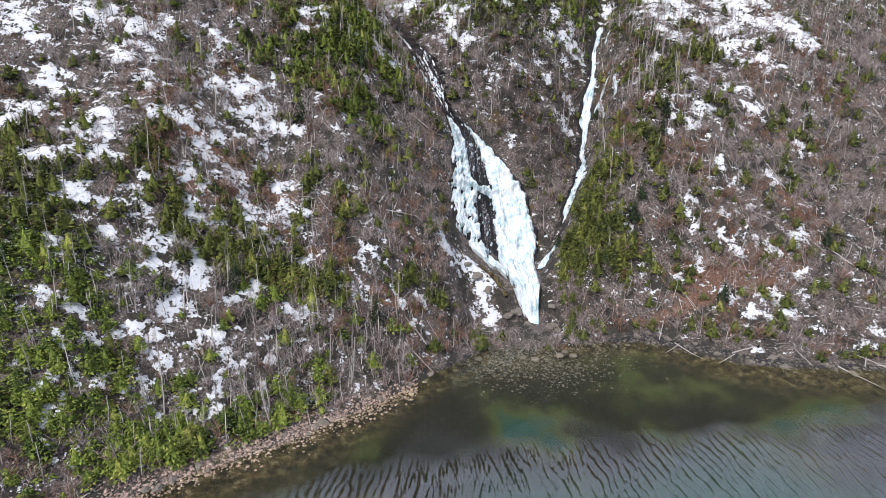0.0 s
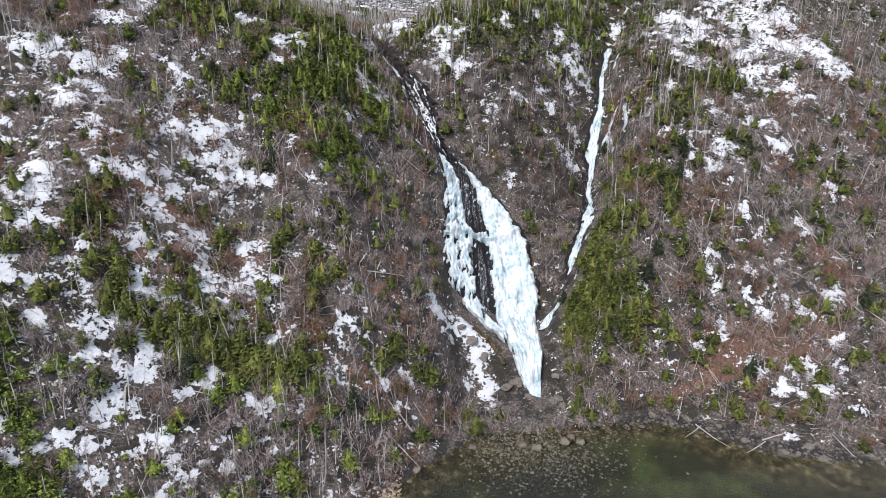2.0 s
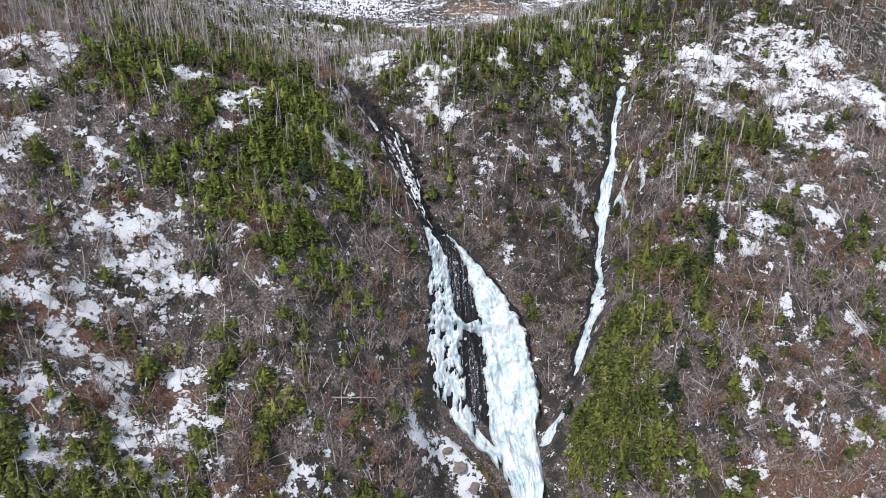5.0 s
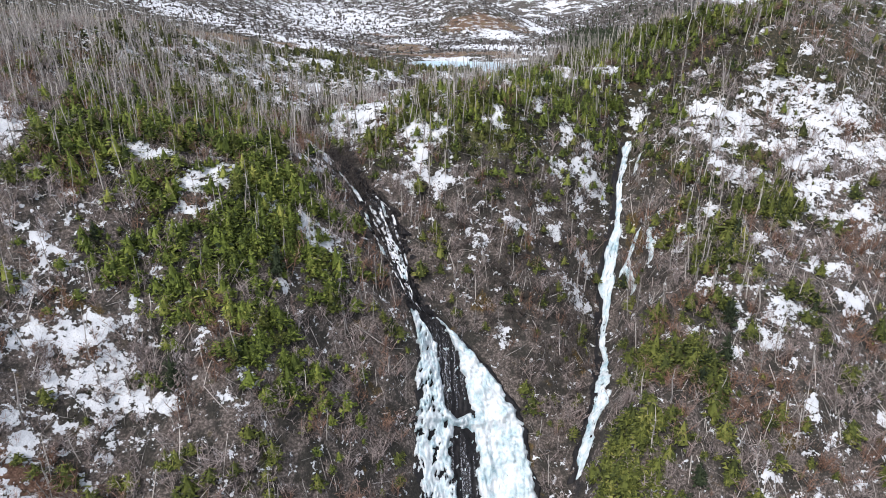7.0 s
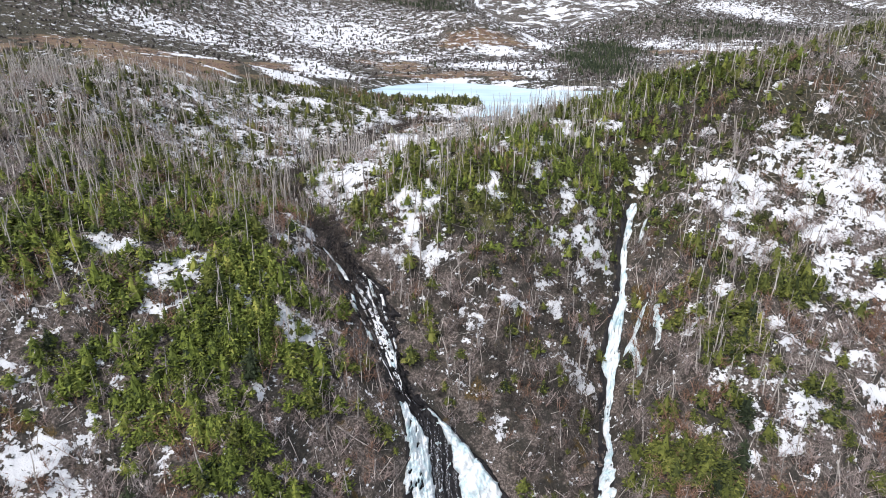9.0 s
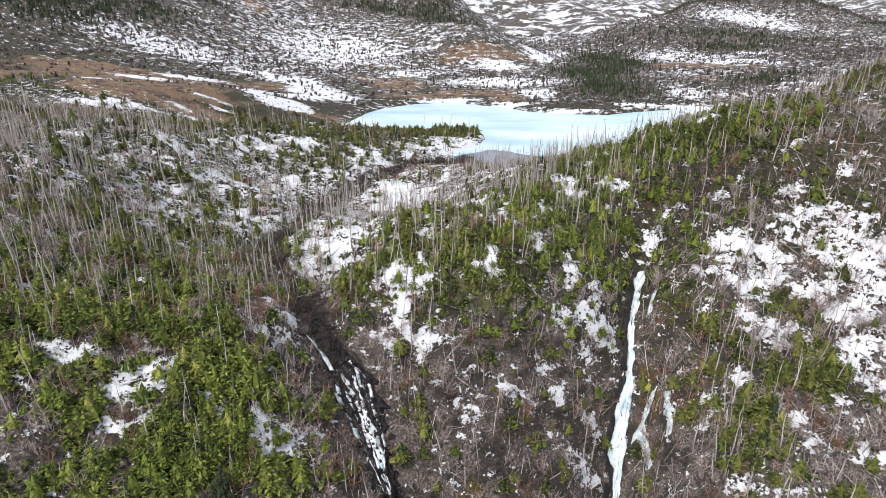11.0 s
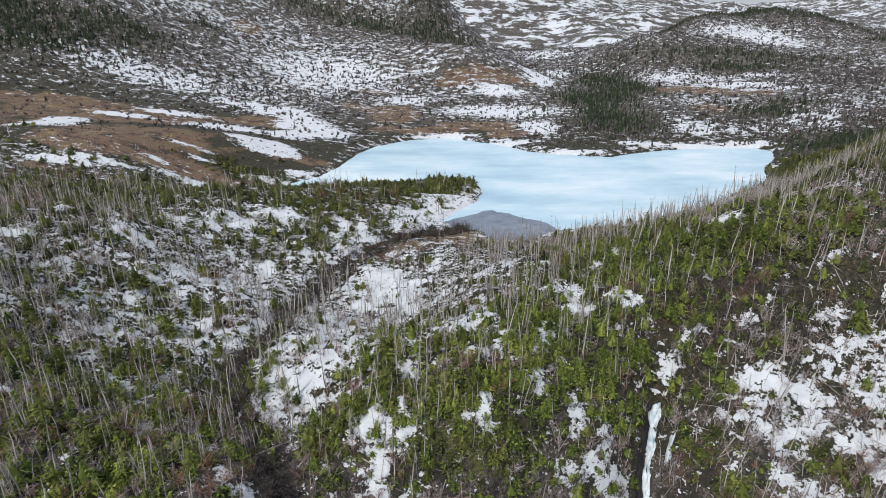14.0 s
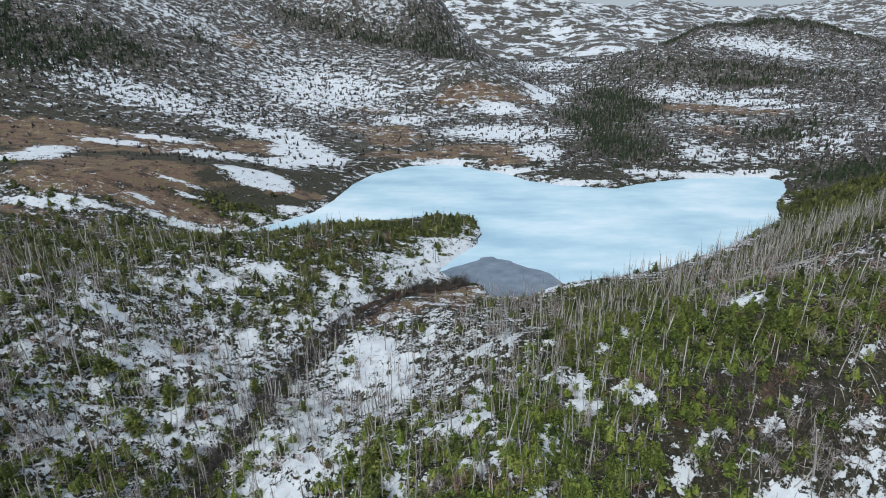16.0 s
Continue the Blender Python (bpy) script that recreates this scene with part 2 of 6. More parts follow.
# ---- the lie of the land ----
# cross sections of the hillside: station x; then shore, foot, rim, crest and back of each (distance, height)
STATION = np.array([-300, -110, -65, -42, -22, -8, 6, 25, 45, 65, 90, 125, 170, 320], float)
SHORE_Y = [-10.0, 30.0, 55.0, 73.0, 86.8, 97.6, 110.9, 111.9, 118.0, 109.6, 106.0, 110.0, 117.0, 135.0]
FOOT_Y = [80, 108, 98, 104, 110, 133, 152, 152, 152, 146, 146, 156, 170, 190]
FOOT_Z = [40, 41, 31, 21, 15, 25, 29, 24, 34, 31, 28, 33, 38, 40]
RIM_Y = [160, 160, 165, 173, 179, 190, 200, 211, 213, 208, 212, 217, 232, 250]
RIM_Z = [90, 85, 84, 81, 74, 69, 73, 82, 82, 84, 86, 89, 92, 96]
CREST_Y = [250, 238, 226, 225, 220, 222, 226, 232, 246, 238, 244, 262, 300, 350]
CREST_Z = [112, 98, 89, 81, 77, 76, 79.5, 85, 89.5, 94, 97, 105, 110, 120]
BACK_Y = [360, 330, 312, 305, 300, 290, 286, 300, 310, 330, 350, 372, 398, 470]
BACK_Z = [104, 88, 83, 80, 78.5, 77, 76.5, 75.5, 75, 75, 75, 75.5, 76, 90]
POND_Z = 74.8


def across(table, x):
    """Smooth value of a section table at x (cubic through the stations)."""
    v = np.asarray(table, float)
    slope = np.gradient(v, STATION)
    i = np.clip(np.searchsorted(STATION, x) - 1, 0, len(v) - 2)
    h = STATION[i + 1] - STATION[i]
    u = np.clip((x - STATION[i]) / h, 0, 1)
    return ((2 * u**3 - 3 * u**2 + 1) * v[i] + (u**3 - 2 * u**2 + u) * h * slope[i]
            + (3 * u**2 - 2 * u**3) * v[i + 1] + (u**3 - u**2) * h * slope[i + 1])


def smooth(a, b, v):
    u = np.clip((v - a) / (b - a), 0, 1)
    return u * u * (3 - 2 * u)


def bump(x, y, cx, cy, rx, ry, turn=0.0):
    c, s = np.cos(np.radians(turn)), np.sin(np.radians(turn))
    u, v = (c * (x - cx) + s * (y - cy)) / rx, (c * (y - cy) - s * (x - cx)) / ry
    return np.exp(-(u * u + v * v))


def near_line(x, y, line):
    """Distance to a polyline of (x, y, width) and the width there."""
    best, wide = np.full(np.shape(x), 1e9), np.zeros(np.shape(x))
    for (ax, ay, aw), (bx, by, bw) in zip(line, line[1:]):
        u = np.clip(((x - ax) * (bx - ax) + (y - ay) * (by - ay)) / ((bx - ax) ** 2 + (by - ay) ** 2), 0, 1)
        d = np.hypot(x - ax - u * (bx - ax), y - ay - u * (by - ay))
        wide = np.where(d < best, aw + u * (bw - aw), wide)
        best = np.minimum(best, d)
    return best, wide


def inside(x, y, ring):
    """Signed distance to a closed ring, positive inside."""
    d, _ = near_line(x, y, [(a, b, 0) for a, b in ring + ring[:1]])
    hit = np.zeros(np.shape(x), bool)
    for (ax, ay), (bx, by) in zip(ring, ring[1:] + ring[:1]):
        if ay != by:
            hit ^= ((ay > y) != (by > y)) & (x < (bx - ax) * (y - ay) / (by - ay) + ax)
    return np.where(hit, d, -d)


BROOK = [(22, 124, 7), (21, 138, 6), (14, 152, 6), (6, 166, 3.5), (0.5, 170, 3), (-3, 175, 3), (-8, 182, 4), (-11.5, 186.5, 3), (-17, 193.5, 2.5), (-23, 201, 2.5), (-28, 208, 2.5), (-27, 216, 2.5), (-24, 226, 2.5), (-22, 240, 2.5), (-17.5, 253, 2.5), (-10, 265, 2.5), (-1, 276.5, 3), (11, 287, 3), (22, 294, 3)]
RILL = [(27, 137, 2.5), (30, 145, 2.5), (33, 150.5, 3), (38, 160, 4), (41, 168, 2.5), (42.5, 176, 2.5), (44.5, 184, 3), (47.5, 192, 3), (49, 199, 2), (53, 208.5, 2), (56, 216, 2)]
POND = [(-67, 336), (-57, 348), (-43, 363), (-37, 382), (-32, 411), (-25, 430), (-8, 446), (11, 453), (29, 443), (46, 429), (56, 415), (72, 406), (95, 401), (108, 409), (131, 418), (156, 423), (175, 422), (181, 414), (175, 398), (158, 376), (149, 354), (131, 338), (108, 319), (85, 304), (65, 297), (49, 292), (37, 283), (27, 283), (25, 292), (16, 295), (11, 303), (16, 313), (25, 327), (27, 343), (24, 357), (12, 358), (-6, 354), (-28, 348), (-41, 344), (-55, 339)]


def base_height(x, y):
    """Hillside, plateau and far hills without the streams and the pond."""
    knots = [(across(a, x), across(b, x)) for a, b in ((FOOT_Y, FOOT_Z), (RIM_Y, RIM_Z), (CREST_Y, CREST_Z), (BACK_Y, BACK_Z))]
    shore = across(SHORE_Y, x)
    plain = 77 + 0.11 * np.maximum(0, -x - 40) + 0.035 * np.maximum(0, x - 60) + 0.02 * np.maximum(0, y - 420)
    far = (shore * 0 + knots[3][0] + 110, plain)
    ys = np.stack([shore - 45, shore] + [k[0] for k in knots] + [far[0]])
    zs = np.stack([shore * 0 - 9, shore * 0] + [k[1] for k in knots] + [far[1]])
    sec = (zs[1:] - zs[:-1]) / (ys[1:] - ys[:-1])
    mid = np.where(sec[1:] * sec[:-1] > 0, 2 * sec[1:] * sec[:-1] / np.where(np.abs(sec[1:] + sec[:-1]) < 1e-6, 1, sec[1:] + sec[:-1]), 0)
    slope = np.concatenate([sec[:1], mid, sec[-1:] * 0])
    z = np.where(y < ys[0], -9.0, plain)
    for i in range(len(ys) - 1):
        h = ys[i + 1] - ys[i]
        u = (y - ys[i]) / h
        v = ((2 * u**3 - 3 * u**2 + 1) * zs[i] + (u**3 - 2 * u**2 + u) * h * slope[i]
             + (3 * u**2 - 2 * u**3) * zs[i + 1] + (u**3 - u**2) * h * slope[i + 1])
        z = np.where((u >= 0) & (u < 1), v, z)
    return z


HILLS_NEAR = [(-260, 860, 250, 180, 90, 0), (-640, 830, 330, 200, 160, 0), (-255, 600, 90, 90, 21, 0), (-160, 700, 90, 70, 6, 0), (-20, 680, 60, 70, 20, 0), (40, 640, 50, 45, 23, 0), (250, 760, 110, 70, 24, 0), (430, 920, 170, 90, 24, 0), (-380, 560, 120, 110, 46, 0), (640, 860, 160, 150, 36, 0), (400, 890, 70, 55, 20, 0), (320, 860, 60, 55, 30, 0), (480, 900, 60, 55, 6, 0), (230, 790, 50, 50, 9, 0), (600, 880, 90, 80, -35, 0), (-60, 800, 80, 42, 110, 0)]
HILLS_FAR = [(120, 1650, 420, 240, 86, 0), (420, 1420, 200, 170, 10, 0), (700, 1950, 260, 220, 64, 0), (1700, 2300, 360, 420, 116, 0), (-300, 1700, 420, 350, 90, 0), (1300, 1300, 350, 350, 40, 0)]
HILLS = HILLS_NEAR + HILLS_FAR


# gentle swells and hollows on top of the sections: one row for each distance, one column for each station x
SWELL_X, SWELL_Y = np.arange(-80, 101, 20.0), np.arange(95, 250, 17.0)
SWELL = [
    [2, -1, 1, 0, -1, 0, 0, -1, 0, 0],
    [1, -1, 0, 2, 0, -2, -3, 1, 0, 0],
    [-8, -1, -6, 2, 2, 0, 4, 1, -3, 0],
    [-2, -6, -7, 2, -3, -5, 11, 0, 1, -2],
    [-1, 0, -2, -2, 2, -2, -2, 3, 2, -2],
    [0, -1, 0, 2, -3, 3, -13, -1, -2, 2],
    [1, 1, 0, -2, 4, 6, -2, -2, -3, -1],
    [4, -1, -3, 2, 3, 2, 1, -1, 1, 5],
    [1, 0, 1, 0, -2, -2, 0, 1, 5, 6],
    [4, 3, -2, -1, -1, 0, 0, 0, 0, -3]]
PLATEAU_X, PLATEAU_Y = np.arange(-150, 51, 50.0), (275, 310, 345, 385)
PLATEAU = [
    [0, 0, 2, 2, -1],
    [-3, -2, 9, 1, -1],
    [7, 5, -3, 1, 0],
    [2, 6, 2, -1, 0]]


def swells(x, y):
    z = 0.0
    for cols, rows, table, wide, deep in ((SWELL_X, SWELL_Y, SWELL, 15, 13), (PLATEAU_X, PLATEAU_Y, PLATEAU, 36, 26)):
        for cy, line in zip(rows, table):
            z = z + np.exp(-((y - cy) / deep) ** 2) * sum(v * np.exp(-((x - cx) / wide) ** 2) for cx, v in zip(cols, line) if v)
    return z


def ripple(x, y, scale, seed=0):
    """Rough natural undulation between -1 and 1 from turned sine waves."""
    rng, v = np.random.RandomState(seed + 7), 0
    for k in range(9):
        a, p, f = rng.uniform(0, 6.283), rng.uniform(0, 6.283), (0.7 + 0.55 * rng.rand()) * 1.22 ** k / scale
        v = v + np.sin((x * np.cos(a) + y * np.sin(a)) * f * 6.283 + p + 1.3 * np.sin((x * np.sin(a) - y * np.cos(a)) * f * 3.1 + p)) / (1 + 0.28 * k)
    return v / 3.6


def height(x, y):
    z = base_height(x, y) + swells(x, y)
    for cx, cy, rx, ry, high, turn in HILLS:
        z = z + high * bump(x, y, cx, cy, rx, ry, turn)
    far = smooth(480, 1500, y)
    z = z + far * (16 * ripple(x, y, 420, 1) + 7 * ripple(x, y, 130, 2)) + smooth(430, 640, y) * 2.5 * ripple(x, y, 70, 3)
    slope = smooth(-2, 8, y - across(SHORE_Y, x)) * (1 - smooth(250, 330, y))
    z = z + slope * (1.1 * ripple(x, y, 26, 4) + 0.5 * ripple(x, y, 9, 5))
    # gullies of the two streams
    d, w = near_line(x, y, BROOK)
    z = z - (3.0 * smooth(125, 150, y) * (1 - 0.45 * smooth(180, 230, y))) * np.exp(-(d / (w + 3.5)) ** 2)
    d, w = near_line(x, y, RILL)
    z = z - (10 * smooth(128, 150, y) * (1 - smooth(208, 222, y))) * np.exp(-(d / (w + 4.0)) ** 2)
    # the flat stony fan where the brook meets the lake
    shore = across(SHORE_Y, x)
    fan = smooth(1, 9, x) * (1 - smooth(27, 35, x)) * (y < 140)
    z = z + fan * (np.minimum(z, np.where(y < shore, z, 0.06 * (y - shore) + 1.3 * np.maximum(0, y - 126.5))) - z)
    z = z + 0.9 * bump(x, y, 20, 108, 14, 5)
    # the pond's hollow and its low shores
    s = inside(x, y, POND)
    z = np.where(s > -60, z + (np.maximum(POND_Z + 0.5 + 0.02 * np.maximum(-s, 0), np.minimum(z, POND_Z + 0.6 + 0.22 * np.maximum(-s, 0))) - z) * (1 - smooth(10, 60, -s)), z)
    z = np.where(s > 0, POND_Z - np.minimum(1.5, 0.25 * s) - 0.05, z)
    return z

# snow patches: x, y, half width, half depth
SNOW_1 = [(-69.8, 86.5, 0.9, 0.6), (-66.6, 88.7, 1.4, 0.7), (-68.6, 86.5, 1.1, 0.5), (-62.1, 89.3, 1.8, 0.6), (-61.2, 88.8, 1.4, 0.5), (-47.8, 97, 1.7, 0.7), (-49.5, 94.8, 1.4, 0.6), (-52.2, 90.6, 2.4, 0.5), (-55.2, 88.8, 1.1, 0.5), (-41.7, 93.8, 2.2, 0.8), (-41.1, 95.2, 0.7, 0.5), (-62.5, 84.7, 0.9, 0.5), (-58, 86.3, 0.9, 0.5), (-65.5, 80.3, 1.1, 0.5), (-62.8, 81.5, 0.6, 0.5), (-59.1, 81.3, 1.3, 0.5), (-49.4, 88.4, 1.3, 0.6), (-47.6, 88.4, 0.7, 0.5), (-62, 79.7, 0.9, 0.6), (-63.9, 77.6, 1.5, 0.5), (-57, 81.1, 1.3, 0.5), (-54.8, 81.8, 0.6, 0.5), (-60, 78.5, 1.1, 0.5), (-60, 76.7, 0.9, 0.7)]
SNOW_2 = [(-60.4, 75.6, 0.9, 0.5), (-60.4, 74.7, 0.6, 0.5), (-51.2, 84.4, 1.1, 0.5), (-52, 83.2, 0.5, 0.5), (-38.2, 84.3, 1.1, 0.7), (-35.6, 86.2, 0.9, 0.5), (-39.7, 86.5, 1.5, 0.5), (-32.6, 89.6, 0.6, 0.5), (-39.3, 88.5, 0.5, 0.6), (-45.6, 89.1, 0.5, 0.5), (-45.6, 81.5, 0.9, 0.6), (-36.9, 91.9, 0.5, 0.5), (-31.6, 94.6, 0.7, 0.5), (-25.1, 97.8, 0.7, 0.5), (-23.6, 94.8, 0.9, 0.5), (-5.9, 112, 0.6, 1), (-9.5, 113.3, 0.5, 0.5), (-3.6, 118.1, 0.6, 0.5), (-6.5, 105.6, 0.5, 0.6), (-36.7, 104.2, 0.9, 0.8), (-40.1, 101, 0.9, 0.7), (-30.3, 103.6, 1.1, 0.6), (-27.5, 103.2, 1.1, 1.1), (-56.1, 71.9, 1.1, 0.5)]
SNOW_3 = [(-16.5, 95.7, 0.7, 0.5), (68.2, 111.6, 1.4, 0.8), (84.1, 116.4, 0.9, 0.5), (96, 116, 1.6, 0.9), (91, 112.3, 3.1, 0.6), (-61.6, 101.7, 1.7, 0.7), (-68.6, 95.9, 1.2, 1.2), (-65.3, 95, 2.3, 0.7), (-73.5, 162.3, 2.8, 2.7), (-70.4, 167.8, 3.6, 4.5), (-65.5, 163.3, 2.5, 3.5), (-71.5, 155.3, 1.6, 1.1), (-68, 155.4, 2.7, 1.1), (-69.5, 144.7, 2.8, 1), (-66.9, 146, 1.3, 0.6), (-65.7, 148, 1.5, 0.7), (-71.9, 141.1, 1, 1.7), (-68, 140, 2.2, 0.6), (-65.4, 138.8, 1.8, 0.6), (-66.6, 131.3, 1.6, 0.5), (-64.8, 132.8, 1.4, 0.7), (-62.9, 129.7, 1.4, 0.8), (-55.7, 138.3, 4.6, 0.8), (-50.6, 139.8, 4, 0.7)]
SNOW_4 = [(-47.2, 141.2, 2.9, 1), (-43.5, 141.5, 3.6, 0.6), (-41.3, 146, 1.4, 1), (-45, 143.7, 2.1, 0.5), (-38, 144.5, 1.1, 0.5), (-46.4, 136.3, 3.1, 0.7), (-42.7, 138, 3.3, 1), (-40.9, 140.1, 2.8, 0.5), (-48.2, 134.7, 0.9, 0.5), (-59.9, 124.6, 2, 0.5), (-57.9, 126.2, 2.2, 0.6), (-55.8, 128.5, 1.5, 0.5), (-51, 130, 2.2, 0.6), (-53.8, 126.9, 2.2, 0.5), (-43, 135.2, 1.5, 0.9), (-38.2, 136.7, 3.1, 0.6), (-33.8, 137.3, 2.2, 0.6), (-34.8, 164.5, 1.5, 0.8), (-37, 162.1, 2.3, 0.7), (-31.4, 164.9, 2.8, 1), (-34.8, 159.1, 2.7, 0.6), (-31.8, 160.6, 1.2, 1), (-44.7, 164.3, 3.3, 0.8), (-51, 177.8, 1.2, 1.2)]
SNOW_5 = [(-51.4, 153.8, 1.2, 0.5), (-55.8, 150.2, 1.5, 0.5), (-52.9, 148.6, 3.6, 0.5), (-21.9, 168.7, 1, 0.8), (-23.6, 165.1, 1.3, 0.7), (-18.1, 166, 1, 1.3), (-14.6, 167.5, 1.8, 1), (-16.4, 166.3, 1.3, 0.7), (-12.3, 166.2, 0.6, 0.6), (-19.6, 154.7, 0.6, 0.5), (-22.5, 141.7, 1.6, 0.7), (-24.9, 138.3, 1.1, 0.6), (-19, 206, 3, 2.8), (-17.2, 184.4, 1.4, 1.1), (-13, 202, 1, 0.9), (2.2, 196.3, 4.6, 1.9), (1.5, 190.2, 2.2, 1.3), (0.8, 187.4, 2.9, 0.5), (6.4, 187.1, 2.2, 0.5), (19.2, 194.3, 1.8, 0.9), (36, 199, 1.6, 0.9), (33.2, 193.2, 1.5, 0.5), (38.7, 194.8, 3.9, 0.8), (43, 196, 2.2, 1)]
SNOW_6 = [(29.9, 187.7, 1.5, 0.5), (22.2, 181.9, 1.4, 0.7), (14.5, 179.4, 1.9, 0.8), (32, 185.8, 1.8, 0.5), (15.1, 176.4, 0.8, 0.5), (36.7, 179.7, 1.7, 1.1), (39, 180.2, 1.2, 1), (19.6, 168.9, 1.1, 0.8), (39.6, 185.8, 0.9, 0.6), (58.7, 179.5, 1.5, 1.1), (57, 212, 2.1, 0.9), (60, 214, 1.8, 0.8), (40, 224, 2.2, 2.1), (71, 202, 2.6, 2.6), (76, 200, 2.6, 3.3), (67, 200, 1.7, 1.7), (70, 196, 4.2, 2.2), (72, 188, 4.8, 1.2), (77, 187, 1.9, 1.2), (87, 207, 4.6, 1.8), (82, 195, 5.1, 1.1), (88, 192, 5.1, 2.2), (92, 197, 4.4, 3.1), (99, 200, 5.5, 3.2)]
SNOW_7 = [(90, 202, 4.5, 0.9), (99, 192, 5.3, 2.7), (104, 193, 3.6, 2.1), (108, 190, 3.6, 2.8), (109, 186, 4.4, 2.4), (90, 186, 5, 1.2), (94, 181, 4.9, 1), (85, 184, 2, 1.3), (88, 179, 2.4, 1.1), (96, 178, 3.3, 0.8), (83.9, 170.8, 3, 1), (80.5, 172, 1.5, 1), (71, 175.7, 2.2, 0.8), (72.1, 171.6, 1.8, 1), (58.1, 165.6, 2.1, 1.1), (59.8, 164.8, 2.1, 0.9), (65.4, 164.9, 2.5, 0.6), (61.4, 161.9, 1.6, 0.8), (71.7, 162.8, 3.5, 1.7), (68.4, 160.8, 1.7, 0.9), (63.2, 159.5, 2.4, 0.7), (86.4, 166.7, 2.7, 1.1), (84.9, 164.2, 1.2, 0.8), (95.4, 165.5, 1.6, 0.5)]
SNOW_8 = [(105, 169, 1.6, 0.5), (67.3, 157, 2, 1.3), (59.8, 155.4, 1.6, 0.6), (70.2, 154.9, 1.1, 1), (53.7, 159.1, 1.3, 0.6), (97.8, 159.8, 1.5, 1.3), (100.6, 158.5, 1.9, 0.5), (70.6, 159.7, 4.1, 0.6), (-58.6, 113, 1.2, 0.5), (-54.1, 116, 2.1, 0.5), (-52.7, 118.1, 2.6, 0.6), (-52.1, 120.6, 1.3, 0.7), (-50.8, 123.5, 2.1, 0.6), (-50.5, 124.7, 1.6, 0.5), (-49.9, 127.8, 1.3, 0.5), (-45.5, 132.4, 2.2, 0.5), (-46.8, 124.3, 0.8, 0.5), (-46.3, 121.7, 2.1, 0.6), (-44.1, 124.3, 2.6, 0.6), (-44.9, 121.2, 1.2, 0.5), (-49.7, 118.1, 1.2, 0.5), (-42.5, 120.9, 1.2, 0.9), (-41.6, 119.3, 2, 0.7), (-41.2, 117.1, 1.2, 1)]
SNOW_9 = [(-50.7, 113.4, 1.5, 0.5), (-49.6, 114.3, 0.5, 0.5), (-49.8, 112.9, 1, 0.5), (-37.6, 127.1, 2.1, 0.7), (-34.4, 127.5, 1.6, 0.7), (-36.8, 126.1, 1.6, 0.5), (-40.7, 131, 1.1, 0.7), (-40.6, 132.5, 0.9, 0.7), (-30.8, 127.2, 0.8, 0.5), (-28.6, 126, 2, 0.5), (-22.8, 129.4, 1, 0.7), (-19.9, 129.3, 1, 0.5), (-24.4, 131, 0.5, 0.5), (-33.2, 121.6, 2, 0.7), (-34.9, 122.8, 1.2, 0.9), (-30.2, 120.3, 1.2, 1.5), (-34.2, 118.8, 1.4, 0.8), (-39, 117.5, 0.8, 1), (-37, 117.8, 2, 0.6), (-38.4, 118.1, 0.8, 0.9), (-31.7, 117.5, 2, 0.5), (-39.4, 114.8, 1.5, 0.5), (-28.2, 117.3, 0.6, 0.5), (-37, 115, 0.8, 0.5)]
SNOW_10 = [(-33.6, 114.6, 1.4, 0.5), (-36.3, 112.5, 0.6, 0.9), (-41.8, 112.5, 1.2, 0.5), (-57.1, 108.6, 1, 0.5), (-51.4, 110.1, 1, 0.5), (-50.2, 111.8, 1, 0.5), (-45.4, 113, 1.2, 0.6), (-47, 111.9, 2, 0.5), (-53.5, 106.1, 1.5, 0.7), (-54.5, 104, 1.2, 0.8), (-50.1, 106.5, 1.5, 0.5), (-49.1, 106.4, 1, 0.5), (-53.2, 101.7, 2.5, 0.5), (-53.7, 100.6, 1.5, 0.5), (-46.7, 105.3, 1.8, 0.7), (-46, 103, 1.2, 1), (-49.7, 101.2, 1.2, 0.5), (-48.1, 100.6, 1, 0.5), (-46.8, 101.4, 1.2, 0.5), (-29, 112.9, 1.8, 0.5), (-29.6, 111.7, 1, 0.5), (-36.3, 105.4, 1, 0.5), (-36.8, 103.7, 1.9, 0.5), (-16.3, 119.7, 1.4, 0.5)]
SNOW_11 = [(-17.9, 118.2, 0.8, 0.6), (-14.4, 119, 0.8, 0.6), (-17.1, 116, 0.8, 0.8), (-19.9, 116.8, 0.8, 0.5), (-12.5, 122.9, 0.6, 0.6), (-12.7, 116, 0.6, 0.5), (-19, 110.9, 1.4, 1), (-21.5, 111.1, 0.6, 0.5), (-16, 110.7, 1, 0.5), (-13.9, 111, 0.6, 0.5), (-9.1, 114.4, 0.6, 0.5), (-5.7, 117.9, 0.6, 0.5), (-4.3, 117.4, 0.6, 0.5), (-10.5, 115.4, 0.5, 0.5), (-16.3, 112.8, 0.5, 0.5), (-12.1, 118.7, 0.8, 0.5), (0.1, 132, 1.1, 0.9), (2.2, 133.1, 1.7, 1.1), (7.7, 134.9, 1.4, 1.8), (9.3, 131.3, 1.6, 1.6), (7.6, 127.9, 0.9, 0.6), (12.4, 125.1, 1.1, 1.8), (12.8, 123, 1.4, 1.2), (43.7, 137.1, 1.2, 0.5)]
